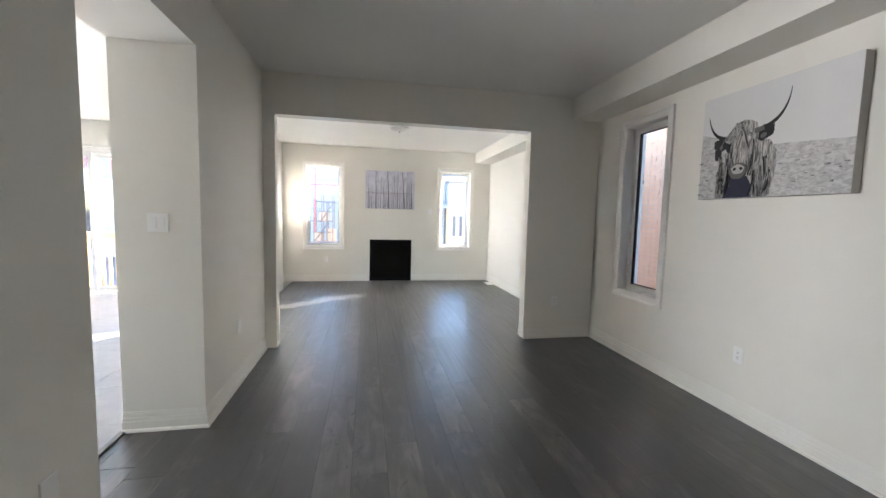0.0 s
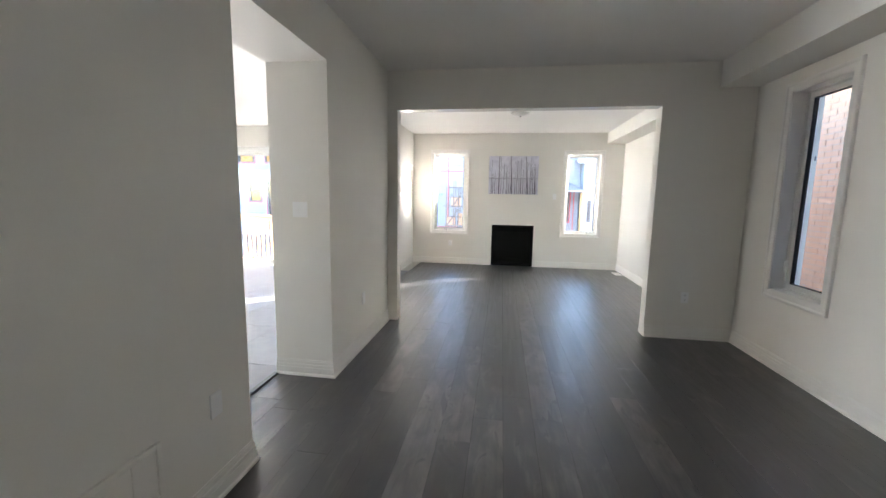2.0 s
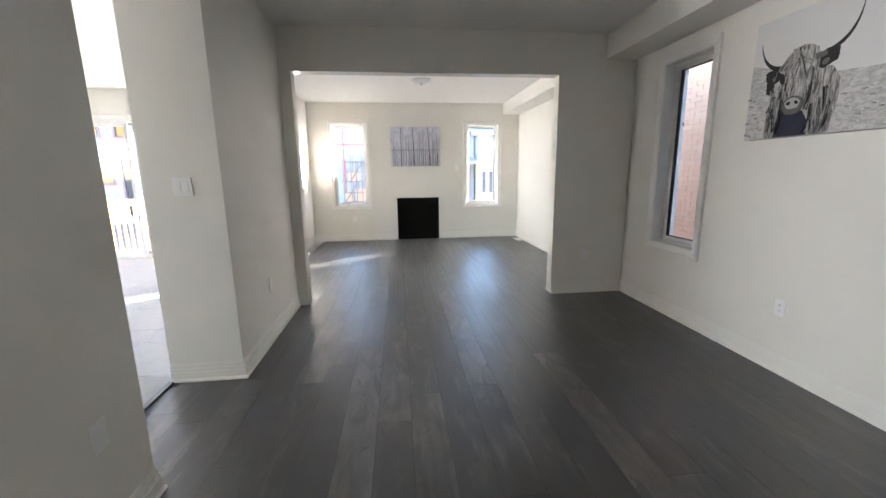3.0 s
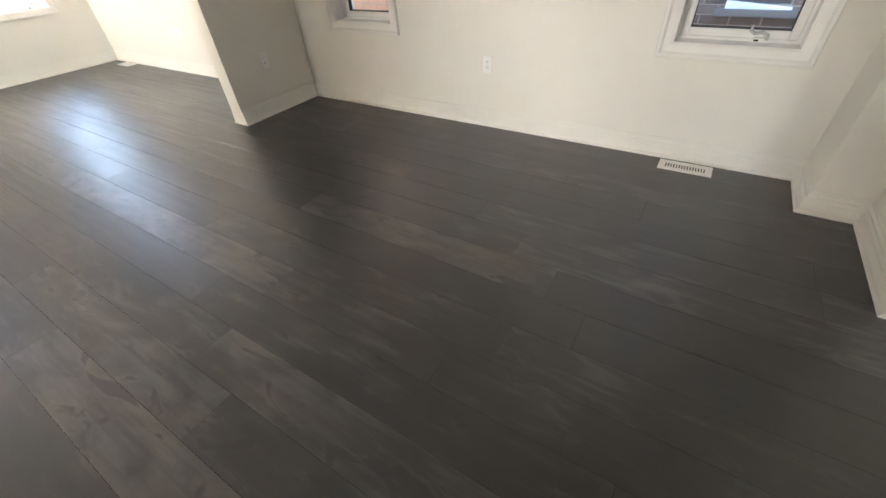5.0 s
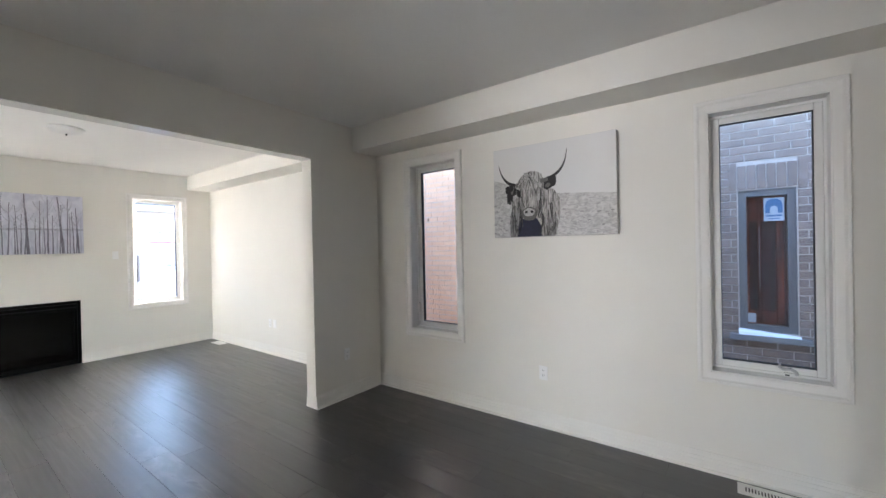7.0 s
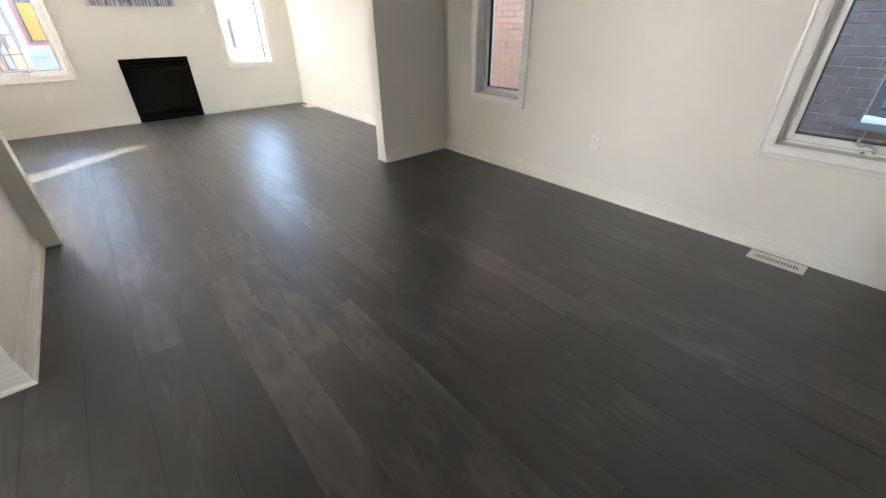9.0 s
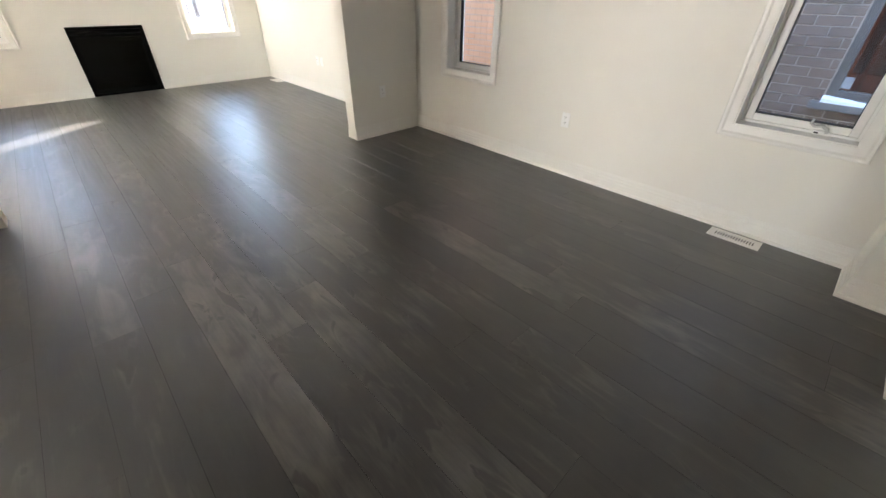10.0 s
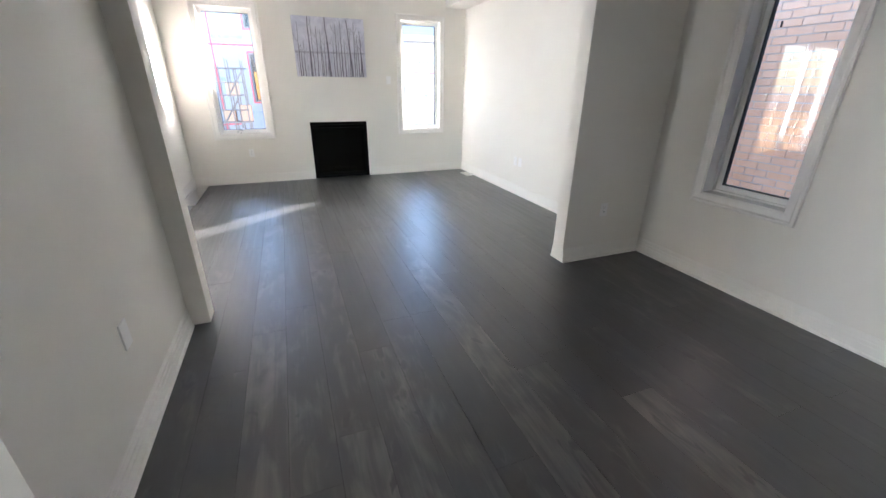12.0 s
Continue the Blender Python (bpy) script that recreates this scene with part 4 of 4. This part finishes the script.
for a, b, z in ((-2.15, -1.6, 0.1), (-1.88, -1.35, 1.0)):
    p, q = Vector((a, 18.14, z)), Vector((b, 18.14, z + 0.8))
    part("brace", cyl(bmesh.new(), p, q - p, 0.03, (q - p).length, 6), OLD_WOOD, sc)
for x, z, n in ((-1.75, 1.0, 5), (-1.45, 0.15, 6), (-2.0, 0.15, 4)):
    part("brick_stack", B(x - 0.2, x + 0.2, 18.4, 18.8, z, z + 0.09 * n), BRICK_P, sc, "stack of pink bricks")

# low porch roof in front of the second wrapped house
porch = empty("porch", (3.25, 20.2, GZ), "small porch with a grey hipped roof", "porch")
bm = bmesh.new()
lo = [bm.verts.new(p) for p in ((2.3, 19.2, 1.87), (4.2, 19.2, 1.87), (4.2, 20.95, 1.87), (2.3, 20.95, 1.87))]
hi = [bm.verts.new(p) for p in ((2.9, 20.95, 2.36), (3.6, 20.95, 2.36))]
for f in ((lo[0], lo[1], hi[1], hi[0]), (lo[1], lo[2], hi[1]), (lo[3], lo[0], hi[0]), (lo[2], lo[3], hi[0], hi[1]), tuple(lo[::-1])):
    bm.faces.new(f)
part("roof", bm, SHINGLE, porch)
part("fascia", B(2.3, 4.2, 19.16, 19.2, 1.77, 1.88), WRAP_SHADED, porch, "pale fascia board, shade put into its colour")
for x in (2.45, 4.05):
    part("post", B(x - 0.05, x + 0.05, 19.3, 19.4, GZ, 1.87), LUMBER, porch)

# small deck landing and its guard railing outside the patio door
deck = empty("deck", (-4.6, 8.2, GZ), "pine timber deck landing with a picket railing", "deck")
for i in range(7):
    part("board", B(-7.2, -2.4, YK + EXT + 0.02 + i * 0.142, YK + EXT + 0.155 + i * 0.142, -0.26, -0.22), LUMBER, deck)
RY = YK + EXT + 7 * 0.142
for x in (-7.1, -5.85, -2.5):
    part("post", B(x - 0.045, x + 0.045, RY - 0.05, RY + 0.04, GZ, 0.90), LUMBER, deck)
part("top_rail", B(-7.2, -2.4, RY - 0.07, RY + 0.07, 0.90, 0.94, bevel=0.006), LUMBER, deck)
part("rail", B(-7.1, -2.5, RY - 0.02, RY + 0.02, 0.81, 0.90), LUMBER, deck)
part("rail", B(-7.1, -2.5, RY - 0.02, RY + 0.02, -0.17, -0.08), LUMBER, deck)
bal = None
for i in range(40):
    x = -7.0 + i * 0.115
    if bal is None:
        bal = part("baluster", B(-0.019, 0.019, -0.019, 0.019, -0.08, 0.81), LUMBER, deck)
        bal.matrix_parent_inverse = Matrix.Identity(4)
        ob = bal
    else:
        ob = new("baluster", bal.data)
        ob.parent = deck
    ob.location = Vector((x, RY - 0.03, 0)) - deck.location

# ---- the neighbour's brick side wall ----
NX, BH, BL = 5.15, 0.085, 0.257
NW, NSILL = (0.727, 1.212, 0.50, 2.045), (0.40, 0.465)
nb = empty("neighbour_house", (NX + 0.6, 2.5, GZ), "brick neighbour house close by, one brown-shaded window", "house")
NTOP = 5.0
g = slab_wall("wall", "y", NX, 0.3, -6.0, 10.2, GZ, NTOP, [NW], "", MORTAR, "")
for k in ("category", "kind"):
    if k in g:
        del g[k]
g.parent = nb
g.matrix_parent_inverse = nb.matrix_basis.inverted()
bm = bmesh.new()
box(bm, NX + 0.3, NX + 9, -6.0, -5.75, GZ, NTOP)
box(bm, NX + 0.3, NX + 9, 9.95, 10.2, GZ, NTOP)
part("wall", bm, MORTAR, nb)
bm = bmesh.new()
slab(bm, [(NX - 0.35, NTOP), (NX + 9.3, NTOP), (NX + 4.5, NTOP + 2.4)], -6.2, 10.35)
part("roof", bm, SHINGLE, nb)


def neigh(u, d, z):
    return (NX + d, u, z)


nw = part("window", frame_ring(bmesh.new(), neigh, NW[0], NW[1], NW[2], NW[3], 0.072, 0.02, 0.10, 0.004), ALU, nb, "grey aluminium window")
part("glazing_bead", frame_ring(bmesh.new(), neigh, NW[0] - 0.006, NW[1] + 0.006, NW[2] - 0.004, NW[3] + 0.002, 0.009, 0.004, 0.03), STONE, nw)
# the brown panelled leaf behind the glass: stiles and rails round two sunk panels
ga, gb, gc, gd = NW[0] + 0.06, NW[1] - 0.06, NW[2] + 0.06, NW[3] - 0.06
gw = gb - ga
for a, b, dep, mat in ((0.0, 0.10, 0.105, DARKWOOD), (0.10, 0.27, 0.100, REDWOOD), (0.27, 0.62, 0.125, DARKWOOD), (0.62, 0.70, 0.105, REDWOOD), (0.70, 0.90, 0.125, DARKWOOD), (0.90, 1.0, 0.105, REDWOOD)):
    sunk = dep > 0.12
    part("board", wbox(neigh, ga + gw * a + 0.001, ga + gw * b - 0.001, dep, 0.14, gc + (0.16 if sunk else 0), gd - (0.28 if sunk else 0), 0.004), mat, nw, "red-brown wooden board" if mat is REDWOOD else "dark wooden panel")
    if sunk:
        for c, d in ((gd - 0.279, gd), (gc, gc + 0.159)):
            part("board", wbox(neigh, ga + gw * a + 0.001, ga + gw * b - 0.001, 0.108, 0.14, c, d, 0.004), REDWOOD, nw, "red-brown wooden board")
# thin pale strip: light through a gap, put in as colour
part("light_sliver", wbox(neigh, ga + gw * 0.655, ga + gw * 0.668, 0.098, 0.124, gc + 0.40, gd - 0.34), PAPER, nw, "pale strip painted as a sliver of light")
part("backing", wbox(neigh, NW[0] - 0.02, NW[1] + 0.02, 0.301, 0.32, NW[2] - 0.02, NW[3] + 0.02), REDWOOD, nw, "dark wooden backing")
pn = part("pane", wbox(neigh, ga, gb, 0.055, 0.060, gc, gd), GLASS, nw)
pn.visible_shadow = False
SY, SZ = 0.905, 1.70
part("sticker", wbox(neigh, SY - 0.085, SY + 0.085, 0.050, 0.053, SZ, SZ + 0.25), PAPER, nw, "white paper sticker with a blue arch")
for ru, rv, dep, mat in ((0.072, 0.082, 0.0495, STICKER_BLUE), (0.032, 0.046, 0.0465, PAPER)):
    bm = bmesh.new()
    slab(bm, [(-ru, 0), (ru, 0), (ru, rv), *[(ru * math.cos(t * math.pi / 10), rv + ru * math.sin(t * math.pi / 10)) for t in range(1, 10)], (-ru, rv)], -0.002, 0.0)
    bmesh.ops.rotate(bm, verts=bm.verts, cent=(0, 0, 0), matrix=Euler((0, 0, radians(-90))).to_matrix())
    bmesh.ops.translate(bm, verts=bm.verts, vec=(NX + dep, SY, SZ + 0.085))
    part("sticker", bm, mat, nw, "blue arch on the sticker" if mat is STICKER_BLUE else "pale middle of the arch")
for z0, z1, w in ((SZ + 0.048, SZ + 0.066, 0.066), (SZ + 0.020, SZ + 0.030, 0.050)):
    part("sticker", wbox(neigh, SY - w, SY + w, 0.047, 0.0495, z0, z1), STICKER_BLUE, nw, "bar of small print")
part("sticker", wbox(neigh, gb - 0.085, gb - 0.015, 0.050, 0.053, gc + 0.03, gc + 0.13), PAPER, nw, "small pale paper label")
part("sill", wbox(neigh, NW[0] - 0.105, NW[1] + 0.09, -0.06, 0.10, NSILL[0], NSILL[1], 0.006), STONE, nb, "pale stone window sill")
bm = bmesh.new()
for i in range(9):
    u = NW[0] - 0.02 + i * (NW[1] - NW[0] + 0.03) / 8
    h = 0.016 + 0.040 * (i / 8) + 0.004 * noise.noise((i * 1.7, 0, 0))
    row = [neigh(u, d, NSILL[1] + z) for d, z in ((-0.05, 0.0), (-0.042, h * 0.6), (-0.02, h), (0.018, h * 1.05), (0.018, 0.0))]
    cur = [bm.verts.new(p) for p in row]
    if i:
        for k in range(5):
            bm.faces.new((prev[k], prev[(k + 1) % 5], cur[(k + 1) % 5], cur[k]))
    else:
        bm.faces.new(cur)
    prev = cur
bm.faces.new(prev[::-1])
part("snow", bm, SNOW, nb, "drift of snow on the sill")

# ---- floors ----
fl = tagged(mesh_ob("floor", B(XK, XR, -3.96, YF, -0.25, -0.0012), UNDER), "dark charcoal-brown wide plank hardwood floor", "floor", "", "structure")
tf = tagged(mesh_ob("floor_kitchen", B(-6.54, XK - 0.0005, -0.64, YK + 0.02, -0.25, -0.006), GROUT), "pale grey polished floor tiles in the kitchen", "floor", "", "structure")
tagged(mesh_ob("floor_hall", B(-3.96, XK - 0.0005, -3.96, -0.76, -0.25, -0.001), WOOD), "dark hardwood floor of the front hall", "floor", "", "structure")

meshes = {}


def piece(name, L, W, T, mat, parent, at, bevel=0.00015, axis="y"):
    """One plank, tile or brick with eased edges; alike ones share a mesh."""
    key = (name, round(L, 3), round(W, 3), mat.name)
    if key not in meshes:
        b = bevel
        bm = bmesh.new()
        lo = [bm.verts.new((x, y, -T)) for x, y in ((0, 0), (W, 0), (W, L), (0, L))]
        mi = [bm.verts.new((x, y, -b)) for x, y in ((0, 0), (W, 0), (W, L), (0, L))]
        hi = [bm.verts.new((x, y, 0)) for x, y in ((b, b), (W - b, b), (W - b, L - b), (b, L - b))]
        for r0, r1 in ((lo, mi), (mi, hi)):
            for i in range(4):
                bm.faces.new((r0[i], r0[(i + 1) % 4], r1[(i + 1) % 4], r1[i]))
        bm.faces.new(hi)
        me = bpy.data.meshes.new(name)
        bm.to_mesh(me)
        bm.free()
        me.materials.append(mat)
        meshes[key] = me
    ob = new(name, meshes[key])
    ob.parent = parent
    ob.matrix_basis = at if isinstance(at, Matrix) else Matrix.Translation(at)
    return ob


PW, P0 = 0.1905, 0.641
known = {-7: (3.845,), -6: (2.775, 4.165), -5: (3.015, 4.416), -3: (2.287,), -2: (2.55,), -1: (2.862,), 0: (1.70,), 3: (1.493,), 4: (1.725,), 5: (2.03,)}
rnd = random.Random(4)
for k in range(-11, 12):
    a, b = max(P0 + k * PW, XK), min(P0 + (k + 1) * PW, XR)
    if b - a < 0.01:
        continue
    y_lo = PASS0 - 0.001 if b < XL else -2.0
    cuts = sorted(known.get(k, (rnd.uniform(1.0, 3.2),)))
    while cuts[0] > y_lo:
        cuts.insert(0, cuts[0] - rnd.choice((1.2, 1.5, 1.8, 2.1)))
    while cuts[-1] < YF:
        cuts.append(cuts[-1] + rnd.choice((0.9, 1.2, 1.5, 1.8, 2.1)))
    for c, d in zip(cuts, cuts[1:]):
        c, d = max(c, y_lo), min(d, YF)
        if d - c > 0.02:
            # Four listed planks are paler; left ones at random too, brightness put into colour.
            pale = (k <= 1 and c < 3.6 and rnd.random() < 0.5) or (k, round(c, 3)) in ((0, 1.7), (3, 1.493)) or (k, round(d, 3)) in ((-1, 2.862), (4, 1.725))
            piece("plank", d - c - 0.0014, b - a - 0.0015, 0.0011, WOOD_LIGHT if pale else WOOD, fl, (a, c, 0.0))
tagged(mesh_ob("floor_front", B(XL, XR, -3.96, -2.0, -0.0011, 0.0), WOOD), "dark hardwood floor of the front room", "floor", "", "structure")
for i in range(9):
    for j in range(14):
        x, y = XK - 0.02 - (i + 1) * 0.605, -0.6 + j * 0.605 - (0.3025 if i % 2 else 0)
        y1, x0 = min(y + 0.602, YK), max(x, -6.535)
        y = max(y, -0.63)
        if y1 - y > 0.03 and x + 0.602 - x0 > 0.03:
            piece("tile", y1 - y, x + 0.602 - x0, 0.005, TILE, tf, (x0, y, 0.0))

# bricks: single ones where the windows look at them, the rest in one mesh
rest = {0: bmesh.new(), 1: bmesh.new()}
count = 0
stand = Matrix(((0, 0, -1, 0), (1, 0, 0, 0), (0, 1, 0, 0), (0, 0, 0, 1)))  # lays a piece on the wall, face outwards
for r in range(90):
    z = GZ + r * BH
    if z > NTOP - 0.2:
        break
    for c in range(-12, 48):
        y = c * BL + (BL / 2 if r % 2 else 0)
        y1 = y + BL - 0.011
        if y < -1.5 or y > 9.9:
            continue
        if y1 > NW[0] - 0.012 and y < NW[1] + 0.012 and z + BH > NSILL[0] and z < NW[3] + 0.28:
            if z + BH * 0.5 < NSILL[0] or z + BH * 0.5 > NW[3] + 0.28:
                pass
            elif y < NW[0] - 0.03:
                y1 = NW[0] - 0.012
            elif y1 > NW[1] + 0.03:
                y = NW[1] + 0.012
            else:
                continue
        # one wall in two brick tones, which change at y = 3, out of view
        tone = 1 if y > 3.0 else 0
        near_a = 0.2 < y < 1.75 and 0.0 < z < 2.95
        near_b = 5.0 < y < 5.9 and 0.9 < z < 2.4
        jit = 0.004 * noise.noise((y * 9, z * 9, 1))
        if (near_a or near_b) and count < 300:
            count += 1
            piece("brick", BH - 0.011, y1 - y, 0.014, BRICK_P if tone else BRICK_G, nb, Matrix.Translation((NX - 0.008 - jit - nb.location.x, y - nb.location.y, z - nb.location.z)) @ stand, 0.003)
        else:
            bm = rest[tone]
            v = [bm.verts.new((NX - 0.008 - jit if s else NX + 0.002, a, b)) for s in (1, 0) for a, b in ((y, z), (y1, z), (y1, z + BH - 0.011), (y, z + BH - 0.011))]
            bm.faces.new(v[:4])
            for i in range(4):
                bm.faces.new((v[i], v[i + 4], v[(i + 1) % 4 + 4], v[(i + 1) % 4]))
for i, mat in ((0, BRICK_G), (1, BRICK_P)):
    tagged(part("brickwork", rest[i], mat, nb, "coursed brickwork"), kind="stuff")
# soldier course over the neighbour's window
for i in range(8):
    piece("brick", 0.257, 0.074, 0.014, BRICK_G, nb, Matrix.Translation((NX - 0.009 - nb.location.x, NW[0] - 0.09 + i * 0.084 - nb.location.y, NW[3] + 0.012 - nb.location.z)) @ stand, 0.003)
